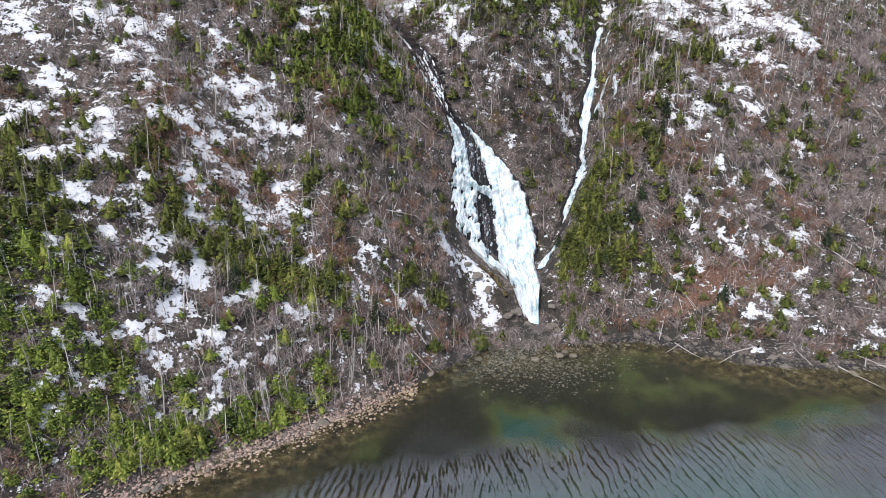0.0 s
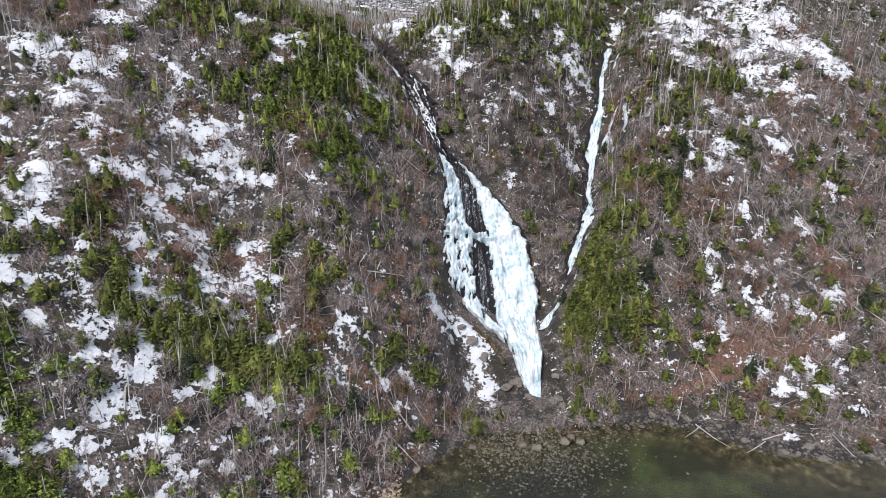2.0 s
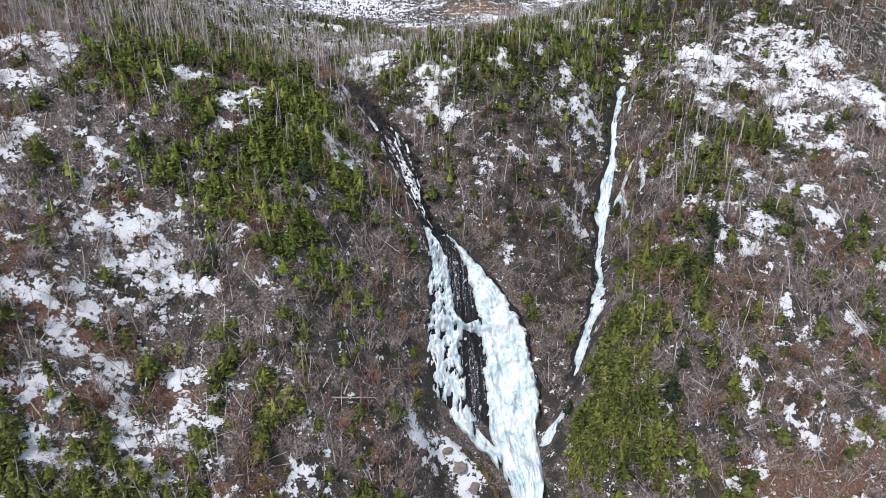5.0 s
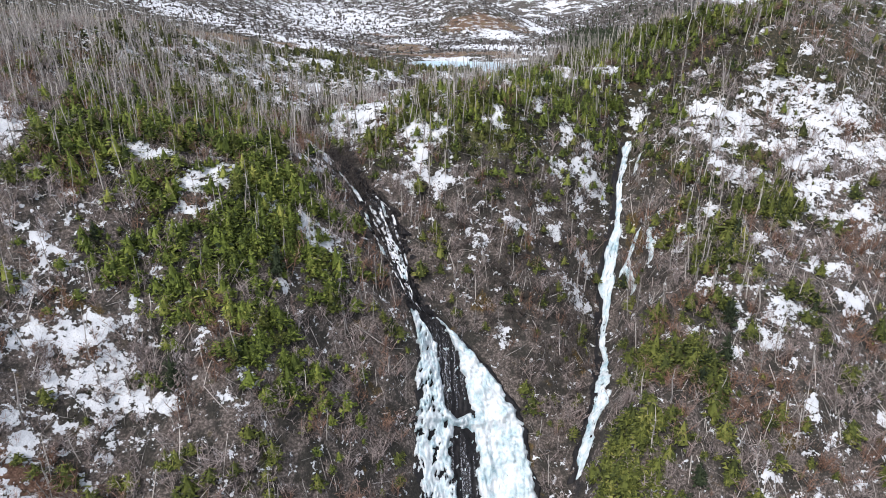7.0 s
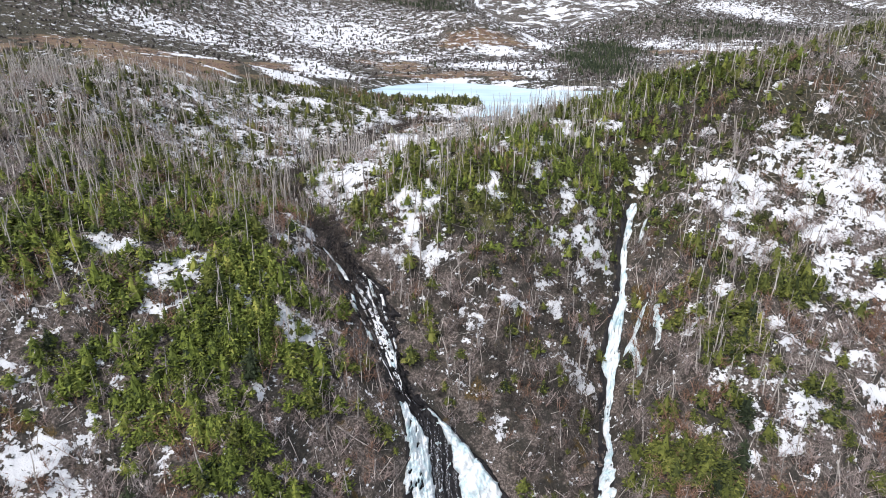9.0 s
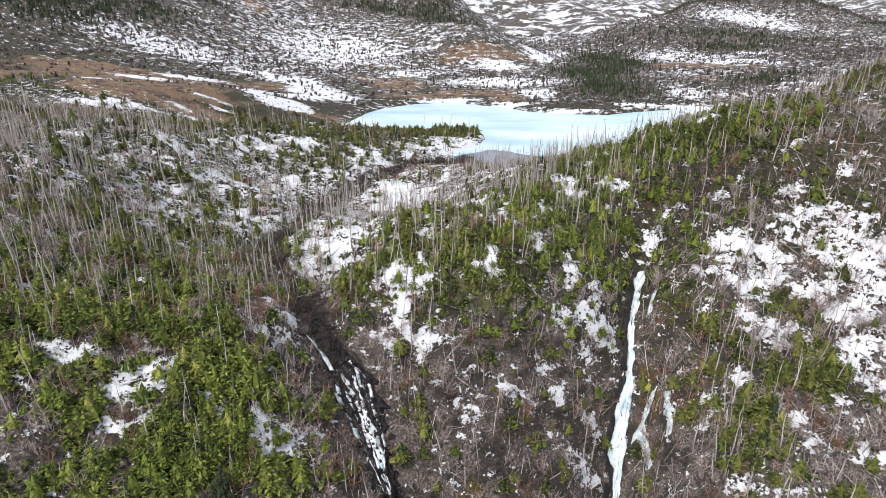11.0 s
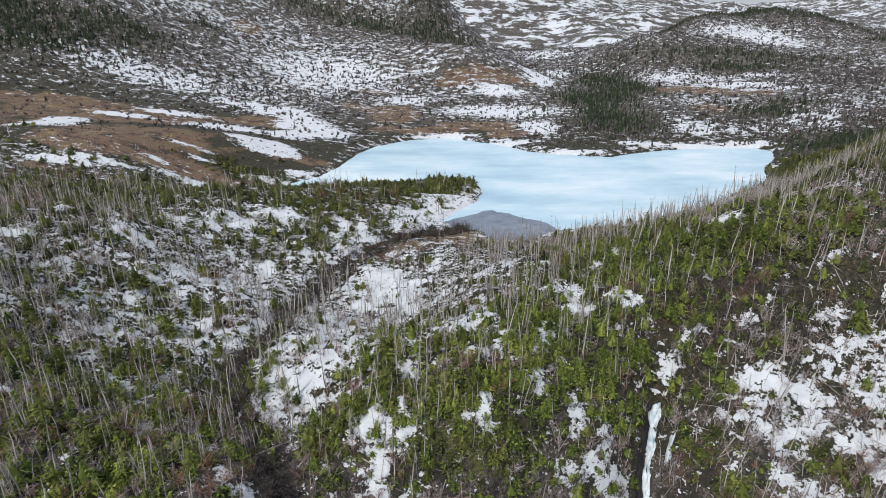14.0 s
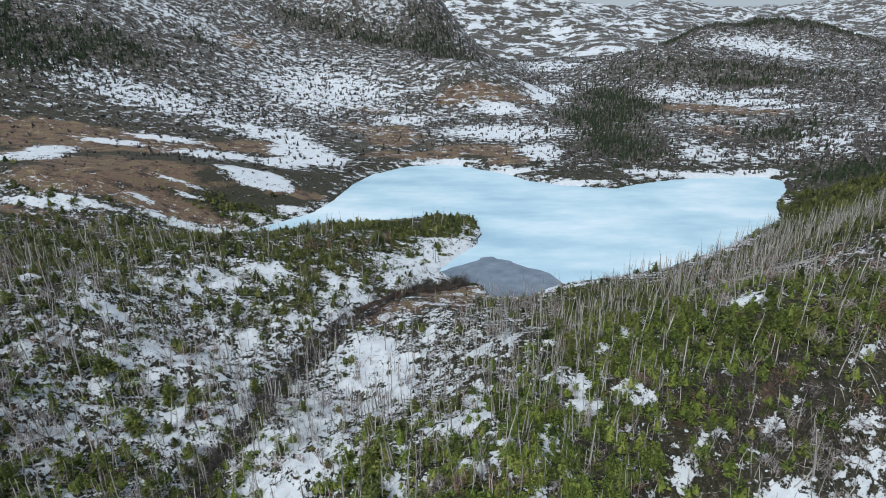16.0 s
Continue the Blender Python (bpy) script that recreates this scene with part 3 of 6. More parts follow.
SNOW_12 = [(45.1, 134.8, 1.2, 0.5), (35.8, 134.7, 1.4, 0.5), (47.7, 130.1, 1, 0.5), (50.2, 131.2, 0.7, 0.5), (55.3, 127, 0.7, 0.5), (72.1, 149.2, 1.3, 1.4), (61.6, 140.8, 1.3, 0.6), (60.4, 138, 1, 0.6), (61.4, 135.3, 1.2, 0.9), (70.3, 138.9, 1.6, 0.5), (68, 135.1, 1, 0.7), (70.4, 133.7, 1.8, 0.9), (71.6, 132.3, 1, 0.5), (75, 135.8, 2.6, 0.5), (80.2, 134.3, 2.4, 0.5), (82.2, 133.5, 1.4, 0.5), (76.9, 141.5, 1.1, 0.5), (86.1, 149.6, 1.7, 0.8), (86.8, 148.4, 1.1, 0.8), (91.9, 153.5, 1.2, 0.7), (86.7, 141.5, 0.8, 0.9), (88.6, 137.2, 2.2, 1.2), (86.3, 136.7, 1.4, 0.5), (74.7, 145.8, 1.1, 0.5)]
SNOW_13 = [(60.9, 129.2, 1.2, 1), (60.9, 127.4, 0.7, 0.5), (59.6, 128.1, 0.6, 0.5), (65.8, 123, 2.2, 0.5), (64.9, 123.6, 1.2, 0.7), (73.6, 123.4, 1.5, 1), (70.2, 120.1, 1.8, 1), (77.1, 126, 1.3, 0.7), (77.5, 122.6, 1.6, 1.8), (78.1, 121, 2.3, 0.8), (79, 119.8, 1.6, 0.8), (73.5, 118.9, 1.3, 0.7), (86.1, 130.1, 1.6, 0.9), (81.6, 128.9, 0.7, 0.5), (84.6, 124.8, 1.1, 0.9), (-55.8, 175.9, 1.5, 1.1), (-50, 177.7, 1.9, 1), (-50.1, 176.4, 1.5, 1), (-47.2, 175.9, 0.8, 0.8), (-40.3, 182.7, 1.3, 1), (-38.5, 181.7, 0.8, 1.2), (-33.6, 176.5, 0.8, 0.5), (-54.5, 185.9, 1.1, 1), (-56.4, 190.9, 1.2, 0.9)]
SNOW_14 = [(-30.1, 174.9, 0.8, 1), (-45.2, 164.3, 2.9, 0.5), (-42.6, 165.3, 1.9, 0.7), (-40.8, 166.4, 1.2, 0.5), (-47.5, 164.6, 1.5, 0.5), (-34.8, 169.3, 1.7, 0.6), (-33.5, 168.9, 1.4, 0.5), (-36.4, 162.3, 1.7, 0.5), (-34.8, 163.9, 1.7, 0.6), (-34, 165.6, 2.4, 0.6), (-31.7, 166, 1.7, 0.8), (-29.7, 167.7, 1.4, 0.5), (-30.5, 169.1, 1.1, 0.5), (-32.1, 164.8, 1.1, 0.6), (-28.9, 164.1, 0.7, 0.5), (-33.3, 162.3, 0.7, 0.5), (-22.1, 169.5, 0.9, 0.8), (-22.2, 166.6, 0.7, 0.5), (-19.4, 167.9, 0.9, 0.6), (-18.5, 165.3, 1.1, 0.7), (-16.4, 166, 1.4, 0.5), (-17.8, 164, 0.7, 0.5), (-16.3, 163.4, 0.9, 0.5), (-14.4, 165.4, 1.4, 0.7)]
SNOW_15 = [(-23.2, 164.4, 0.7, 0.5), (-16.8, 180.4, 0.8, 0.8), (-19.1, 177.7, 1.2, 1.2), (-20.6, 185.8, 1, 1.2), (-35.5, 159, 1.3, 0.5), (-18.1, 201.6, 1.6, 1.3), (-13.2, 198.6, 0.7, 1.5), (-19.2, 206.9, 1.5, 1.5), (-17.7, 217.3, 1.9, 1.8), (-14, 217.2, 2.3, 2.7), (-11.8, 226.8, 3.4, 6.2), (-12.1, 206.5, 2.4, 1.4), (-10.4, 202.5, 1.2, 0.6), (-14.3, 205.3, 1.4, 1.3), (-4.3, 211.2, 2.2, 1.6), (-4.1, 247.5, 4.7, 3.9), (-3, 251, 4, 4.7), (4.2, 236.1, 2.9, 7.3), (0.6, 195.4, 1.7, 1.8), (3.8, 195.8, 1.6, 1.1), (6, 193.5, 1.6, 1), (2.3, 192.7, 1.3, 1.3), (1.9, 190.6, 1.6, 0.7), (3, 188.2, 1.6, 0.7)]
SNOW_16 = [(1, 186, 2.1, 0.5), (4.1, 186.4, 1.6, 0.5), (6.7, 185.9, 1.3, 0.5), (-2.1, 187.5, 0.8, 0.5), (-0.7, 198.2, 1.7, 0.9), (6.2, 203.4, 1.3, 1.6), (-26, 231.1, 1.7, 3.4), (-81, 235, 2.5, 1.9), (-12, 277, 2.5, 5.7), (-12, 266, 3.4, 2.9), (-5, 275, 2.7, 2.9), (2, 292, 3.9, 6.7), (-48, 273, 5.6, 2.4), (-36, 281, 4.7, 3.6), (56.2, 211.9, 1.8, 0.8), (59.7, 213.7, 1.3, 0.5), (48.1, 222.6, 2, 0.9), (51.3, 219.9, 1.3, 0.7), (41.3, 219.1, 1.8, 1.6), (37.5, 218.8, 1.5, 0.7), (19.8, 196.8, 1.3, 1), (17.6, 194.9, 2.1, 0.5), (22.6, 205.7, 2.3, 0.9), (18, 204.8, 2.3, 1.5)]
SNOW_17 = [(19.2, 215.4, 2.4, 2.3), (28.9, 201.1, 1.7, 1.3), (31.5, 208, 1.4, 1.4), (35.5, 199.1, 0.9, 1.2), (41.3, 198.6, 1.2, 0.8), (38.6, 195.9, 1.4, 0.5), (33.8, 193.4, 1.6, 0.5), (38.5, 194.7, 2.3, 0.5), (42, 194.4, 0.9, 0.5), (38.3, 191.7, 0.9, 0.5), (29.5, 187.2, 1.1, 0.6), (22.8, 182.3, 1, 0.6), (25.9, 182.3, 0.9, 0.5), (31.6, 185.3, 1.3, 0.5), (14.7, 179.5, 1.5, 0.7), (57.5, 180.5, 1.1, 1), (57, 176.9, 0.6, 0.6), (14.6, 176.4, 0.8, 0.5), (35.9, 179.5, 1.6, 0.9), (32.8, 180.8, 0.9, 0.5), (37.2, 185.7, 1.1, 0.5), (40, 185.6, 0.9, 0.5), (66.7, 204.2, 1.5, 1.6), (69.9, 204.1, 1.5, 1)]
SNOW_18 = [(71.6, 202.6, 1.5, 1), (66.7, 197.4, 3.1, 0.9), (64.4, 198.4, 1.8, 1), (68.3, 195.7, 1.5, 1), (61.1, 199.5, 1, 0.5), (64, 202.2, 1.2, 0.5), (77.1, 205.4, 1.6, 0.8), (83.4, 211.2, 3.4, 1.1), (84.2, 207.2, 4, 0.7), (81.6, 205.9, 2, 1.4), (85.2, 203.3, 2.4, 0.7), (78.8, 200.4, 1.3, 1.8), (87.8, 207.9, 2.7, 0.6), (90.8, 204.1, 2.7, 0.8), (87.6, 200.7, 3.3, 0.9), (94.3, 205.1, 3.5, 0.8), (91.8, 200.9, 2.7, 1.1), (88, 196.4, 2.6, 1.1), (83.1, 194.8, 1.8, 1.9), (91.9, 195.9, 2.7, 1.4), (85.8, 191.3, 2.3, 1), (89.8, 191, 2.4, 1.2), (87.2, 187.3, 2.6, 1), (83.3, 183.2, 1.9, 1.6)]
SNOW_19 = [(85.9, 182, 1.9, 1.6), (72, 185.9, 3, 0.6), (75.6, 187.2, 1.8, 0.6), (78.5, 184.2, 1.5, 0.8), (67.9, 190.3, 1.2, 0.7), (70, 186, 1.8, 0.6), (94.3, 212.7, 1.7, 0.9), (99.8, 215.6, 1.5, 0.7), (88.4, 220.2, 1.7, 0.9), (74, 215.2, 1.6, 0.5), (69.1, 212.3, 1.3, 0.6), (63.8, 182, 1.7, 0.5), (64.5, 175.9, 1.1, 0.6), (70.3, 174.3, 1.6, 0.6), (73.7, 171.5, 1.4, 0.6), (80, 171.2, 2.4, 0.7), (80.2, 178.7, 1.5, 1.2), (-4.6, 253, 2.8, 1.8), (-5.6, 240.1, 3.3, 1.8), (-11.4, 226.1, 3, 1.6), (-14.2, 220.2, 2.3, 1.7), (-18.7, 217.7, 2.3, 1.2), (-6.8, 216, 1.6, 1.7), (-9.9, 211.3, 2.7, 1.5)]
SNOW_20 = [(-5.7, 210.2, 1.3, 1.5), (-0.8, 232.3, 1.8, 2.2), (-2.1, 212.7, 1.6, 0.7), (-20.3, 209.9, 2.2, 0.9), (5.6, 204.5, 0.8, 1), (2.8, 246.1, 1.3, 2), (10.3, 255.7, 1.1, 3.6), (5.4, 245.5, 1.3, 1.7), (19.8, 222.2, 1.6, 2.5), (15.5, 214.2, 1.2, 2.2), (22.9, 209.1, 2.4, 0.9), (24.7, 208, 1, 1.1), (19.1, 206.4, 1.9, 0.8), (31.8, 212, 1.4, 1.3), (37.9, 219.1, 1.6, 1.3), (38.8, 218, 1.3, 0.8), (28.2, 244.1, 1.5, 3.6), (34.6, 237.9, 1.8, 1.4), (44, 233.4, 2.4, 1.5), (50.9, 234.5, 1.4, 1.8), (51.4, 238.4, 0.6, 1.5), (48, 221.5, 1.7, 0.9), (50.5, 219, 1.6, 0.5), (44.4, 225.3, 1.4, 0.8)]
SNOW_21 = [(60.8, 213.6, 1.3, 0.5), (56.4, 212.1, 1.6, 0.6), (69.7, 212.9, 0.9, 0.7), (74.4, 215.9, 1.4, 0.5), (21.8, 241, 2.2, 1.8), (35, 226.3, 1.4, 2), (29.9, 205, 1.2, 1.5), (24.4, 204.5, 1.3, 0.9), (73.6, 233.8, 5, 1.2), (64.2, 233.4, 1.8, 1), (77, 232.3, 3.7, 0.8), (68.1, 230.3, 1.8, 0.5), (-62, 266, 3.2, 3.2), (-52, 268, 2.6, 2.1), (-61.3, 245.4, 3.2, 1.5), (-43, 277, 2, 3.5), (-17, 280, 1.3, 3.7), (-15.4, 268.7, 1.2, 3), (-7, 275, 2.4, 1.8), (-21.2, 261.1, 3.5, 1.4), (-53.1, 232.7, 2.4, 1.7), (-48.4, 239.2, 2.2, 2), (-41.9, 239.7, 4.1, 2), (-38.1, 248.5, 1.7, 2.1)]
SNOW_22 = [(-33.1, 253.5, 2, 2.1), (-27.6, 236.1, 1.9, 1.9), (-52.7, 227.2, 1, 1.6), (-46.7, 220.9, 1.2, 1.8), (-36.7, 223.8, 2.5, 1), (-28.3, 224.5, 1.9, 1.7), (-36.5, 218.3, 3.6, 1.2), (-42.7, 218.5, 1.5, 1.4), (-51.7, 214.1, 1.5, 1.3), (-49.9, 207.9, 0.7, 1.4), (-54.3, 204.3, 1.6, 0.9), (-57.4, 218, 2.8, 0.6), (-68, 229.7, 1.9, 0.9), (-79.6, 249.7, 2.2, 1.1)]
SNOW_WEST = [(-97, 140, 5, 3.3), (-80, 145, 4.1, 2.4), (-84.8, 132.8, 3.1, 0.5), (-86.8, 123.5, 4.1, 2.6), (-84.9, 130.3, 3.8, 1), (-71.3, 118.9, 4.8, 2), (-70.6, 122.6, 2.8, 1.6), (-69.2, 104.8, 4.4, 1.7), (-66.2, 114.2, 3.3, 1), (-87.6, 118.9, 2.9, 1.8), (-70.8, 112.8, 3.9, 0.9), (-91, 138, 3.2, 1.4), (-70, 143.7, 3.9, 1.3), (-72.1, 136.9, 3, 1.1), (-77.5, 109.7, 4, 1.2)]
SNOW_APRON = [(1.7, 132.9, 2.5, 1.5), (6, 134.7, 2.3, 1.7), (9.4, 132.4, 2.1, 2.4), (11.4, 126.9, 1.8, 2.4), (7.6, 127.9, 1.4, 1), (0, 134.1, 1.1, 1.3)]
SNOW = [(*p, 0.98 if some is SNOW_APRON else 0.94) for some in (SNOW_APRON, SNOW_WEST, SNOW_1, SNOW_2, SNOW_3, SNOW_4, SNOW_5, SNOW_6, SNOW_7, SNOW_8, SNOW_9, SNOW_10, SNOW_11, SNOW_12, SNOW_13, SNOW_14, SNOW_15, SNOW_16, SNOW_17, SNOW_18, SNOW_19, SNOW_20, SNOW_21, SNOW_22) for p in some]
# patches of young fir, of yellow moss, of red bracken, of dead standing trees: x, y, half width, half depth, density
GREEN_1 = [(-22.9, 167.7, 7.7, 6.1, 1.1), (-25.8, 157.5, 4.8, 4.8, 1.1), (-35.2, 155.3, 4.8, 2.2, 0.6), (-44.7, 150.9, 4.8, 2.3, 0.7), (-53.9, 162.7, 6.7, 4.7, 0.7), (-41.4, 159.9, 3.2, 2.4, 0.9), (-35.2, 149.6, 3.5, 3.2, 0.9), (-21.1, 146.8, 6.7, 4, 0.9), (-15.4, 162.6, 3.7, 3.4, 0.9), (-29.6, 153.9, 2.4, 2.5, 0.9), (-52.6, 112.6, 4.1, 2.1, 0.8), (-60.5, 118.4, 2.1, 3.7, 0.9), (-44.2, 108.9, 5.9, 2, 1), (-40, 112.7, 4, 1.8, 1), (-39.9, 107.1, 7.8, 2.7, 1.2), (-32.5, 108.8, 5.8, 2.2, 1.2), (-25.2, 108.6, 5.8, 2.5, 1.1), (-21.4, 126.5, 3, 2.9, 0.6), (-18.6, 133.7, 1.6, 2, 0.7)]
GREEN_2 = [(-3.9, 119.9, 4.2, 1.6, 0.8), (-9.3, 116.9, 3, 1.2, 0.5), (39.9, 143.7, 4.7, 3.8, 1), (35.1, 137.6, 5.9, 3.2, 0.9), (38.7, 133.8, 4.7, 2.2, 1), (40.5, 131.4, 5.9, 2.6, 1), (45.9, 132.1, 2.4, 1.7, 0.9), (32.8, 135.3, 5.9, 3.4, 0.8), (47.1, 159.4, 2.6, 5.3, 1), (53.3, 153.6, 2.5, 5.1, 1), (62.6, 174, 4.4, 4.5, 1), (78, 182, 3.9, 2.7, 1), (76, 191, 3.3, 3.8, 0.9), (59.1, 183.8, 1.8, 1.2, 0.8), (81.3, 134.1, 2.7, 1.1, 0.7), (10.7, 192.4, 9, 2.3, 1), (20.7, 195.1, 9.2, 2.6, 1), (26.5, 194.8, 3.1, 1.6, 1), (15.6, 198.3, 6.5, 5, 1.2)]
GREEN_3 = [(19.6, 191.5, 6.3, 2.9, 1.3), (27.5, 209, 7, 6.2, 1), (51.3, 235.7, 11.6, 5.6, 1.4), (45.2, 245, 9.1, 12.4, 1.2), (59.1, 231, 7.1, 3.2, 1.3), (70.2, 227.3, 8.5, 3.2, 1.3), (81.3, 224.7, 4.3, 2.2, 1.2), (3.2, 206.8, 4.6, 5, 1.1), (6.9, 199.5, 3.3, 4.5, 1.1), (-7.2, 195.6, 3.3, 4.6, 1.2), (-4.4, 189.7, 3.2, 1.4, 0.9), (58.2, 195.8, 3, 3.6, 1.1), (58.7, 190, 2.9, 2, 1), (65.1, 186.3, 2.3, 1.1, 1), (75.2, 181, 6, 1.7, 1.1), (73.4, 194.7, 3.1, 3.7, 1), (80.4, 186, 1.9, 1.4, 1), (87.3, 199.9, 2.7, 1.5, 0.8), (93.7, 209.5, 2.8, 1, 0.9)]
GREEN_4 = [(-30.7, 183.7, 4.2, 4.2, 0.9), (-26.2, 176, 2.9, 2.5, 0.9), (-27.2, 165.9, 4.7, 2.2, 1.2), (-21.7, 160.9, 5.5, 1.5, 1.2), (-26.9, 159.3, 7.3, 1.5, 1.2), (-42.5, 163.1, 5.8, 1, 1.1), (-47.3, 167.3, 4, 1.5, 0.7), (-36.1, 175.3, 3, 1.9, 0.6), (-28.6, 200, 7, 5.7, 0.4), (-60.4, 205.2, 15.8, 10.6, 0.25), (-40, 352, 34.9, 10, 1.6), (-1, 338, 25.5, 14, 1.8), (-90, 276, 16.4, 10.9, 1.3), (-65, 286, 14.3, 6.9, 1.3), (-42.6, 258.3, 9, 3.5, 1.2), (-66, 261, 3.2, 9, 1.2), (-27, 274, 4.7, 4, 1.1), (-38.9, 209, 6.9, 2.1, 1), (-44.9, 206.5, 6.9, 2.1, 1)]
GREEN_5 = [(4.6, 258, 2.8, 1.5, 0.8), (37.5, 228.6, 4.6, 5.5, 0.9), (48.6, 229.4, 5.8, 5.4, 1.1), (57.3, 231, 7.1, 4.8, 1.3), (60.1, 268.5, 13.9, 13.7, 1.4), (67.9, 226.8, 7.1, 1.9, 1.3), (72.5, 225.9, 4.8, 1.7, 1.2), (92.5, 235.3, 8, 6.5, 1.4), (90.4, 225, 5.1, 2.5, 1.3), (145, 320, 11.6, 27.4, 1.2), (144, 332, 9.7, 23.3, 1), (124, 276, 7.3, 17.4, 1.2), (80.2, 221.2, 6, 1.6, 0.9), (-23, 286, 10.1, 9.9, 0.5), (-67.1, 239.2, 12.9, 5.1, 0.45), (-40.9, 228.9, 18, 6.5, 0.45), (5.8, 213.2, 12.4, 8.9, 0.5), (-35, 300, 60, 26, 0.5), (-85, 270, 40, 34, 0.6)]
GREEN_6 = [(150, 300, 30, 34, 1.2), (170, 340, 30, 30, 1.2), (205, 365, 30, 26, 1.2), (-45, 78, 30, 8, 0.9), (-80, 95, 20, 20, 1)]
GREEN_PLATEAU = [(-32.4, 211.7, 9, 9.8, 0.64), (-57, 199.2, 15.1, 9.8, 0.58), (-59.2, 225.7, 22.2, 9, 0.64), (-51.2, 176.8, 8.6, 7.6, 0.64), (-28, 270, 14.3, 11, 0.77), (-43.2, 201.6, 9.8, 10, 0.64), (-38, 170.3, 11.7, 3.2, 0.64)]
GREEN = GREEN_PLATEAU + GREEN_1 + GREEN_2 + GREEN_3 + GREEN_4 + GREEN_5 + GREEN_6
OCHRE_1 = [(23.6, 154.1, 1.3, 2.8, 0.3), (25.2, 148.3, 1.5, 1.3, 0.3), (41.1, 136.9, 2.6, 1.1, 0.3), (43.4, 129.4, 1.7, 1.9, 0.32), (44, 126.5, 1.7, 1.5, 0.3), (-5.7, 152.4, 2.1, 2.8, 0.22), (-30.9, 125, 1.4, 1, 0.3), (-21.3, 114.7, 2.1, 1.4, 0.35), (-18.5, 118.9, 1.8, 1.2, 0.25), (-47.9, 144.1, 3, 1.3, 0.25), (-54.8, 130.3, 2, 1, 0.25), (-37.9, 128.9, 1.9, 1, 0.25), (15.7, 171.8, 2.4, 1.1, 0.25), (25.2, 173.1, 1.9, 1, 0.2), (35.9, 168.5, 1.9, 1.9, 0.25), (39, 180.2, 1.3, 1.2, 0.25), (51.1, 185.1, 1.2, 1.7, 0.35), (11.1, 133.9, 1.2, 1, 0.3), (66.5, 145.3, 2.3, 1, 0.3)]
OCHRE_2 = [(52.5, 128.1, 1.7, 1.4, 0.2), (32.4, 125, 4.7, 2.2, 0.2), (-14.8, 111.4, 2, 1.2, 0.25), (-29, 123, 1.2, 1, 0.25), (-36.2, 81.9, 4.2, 1, 0.3), (-28.4, 88.1, 6.4, 1.2, 0.3), (-23.5, 93.4, 3.3, 1, 0.3), (-51, 74.7, 4.2, 2, 0.3), (-34.9, 83.9, 4.2, 1.1, 0.3), (-42.1, 80.3, 4.2, 1, 0.25), (-15.4, 95.2, 3.3, 1, 0.2), (54.3, 202.9, 2.2, 4.5, 0.3), (22.2, 180.3, 6.3, 2, 0.15), (45.3, 200.4, 1.2, 4.3, 0.2), (50.5, 189.3, 1.2, 3.3, 0.3), (61.4, 172.9, 3.3, 1.6, 0.25), (55.8, 216.8, 5.3, 2, 0.15)]
OCHRE = OCHRE_1 + OCHRE_2
RED_1 = [(-52.3, 115.9, 7.2, 2.2, 0.6), (-48.2, 126.1, 8.5, 2, 0.6), (-43.8, 119.9, 6.1, 2.1, 0.5), (-33.8, 123.8, 6.1, 2.5, 0.6), (-29.8, 114.3, 5.9, 1.2, 0.6), (-12.4, 113.2, 5.9, 1.6, 0.5), (-34.5, 116.8, 5, 1.2, 0.5), (-53.1, 124.7, 6.4, 1.6, 0.5), (68.9, 127.8, 15.2, 2.9, 0.75), (82, 132.8, 8.1, 2.7, 0.65), (60.5, 124.3, 4.9, 1.9, 0.65), (93.4, 160.2, 7.6, 1.8, 0.4), (63.7, 147.8, 7.8, 2.4, 0.35), (-62.4, 130.5, 6.8, 4.2, 0.35), (-9.3, 128.7, 5.2, 4.7, 0.3), (89.7, 143.9, 5.7, 5.3, 0.5), (52.1, 121.8, 7.2, 1.9, 0.4), (84.7, 196, 2.6, 1.1, 0.6), (86.6, 190.5, 2.8, 1, 0.6)]
RED_2 = [(92.1, 201.7, 3.5, 1.1, 0.6), (53.5, 197.2, 2.7, 3.2, 0.4), (41.6, 201, 3.5, 3.1, 0.35), (-10.9, 178.9, 3.1, 3.2, 0.3), (55.9, 217.7, 5.6, 1.5, 0.5)]
RED = RED_1 + RED_2
SNAGS = [(32, 278, 10.2, 15.6, 0.75), (54, 302, 13.7, 7.2, 0.75), (83, 318, 17.3, 7.7, 0.75), (119, 334, 17.1, 10.6, 0.75), (143, 336, 12.8, 17, 0.75), (-35, 205, 50, 30, 1.2), (-60, 250, 50, 40, 0.9), (10, 225, 30, 28, 1.1), (45, 238, 30, 22, 0.55), (85, 258, 40, 22, 0.5), (64, 178, 9, 24, 0.8), (-50, 88, 40, 26, 1.0), (100, 195, 40, 25, 0.3), (120, 310, 50, 30, 1.2), (-20, 105, 14, 10, 0.5), (-75, 190, 30, 40, 0.8)]
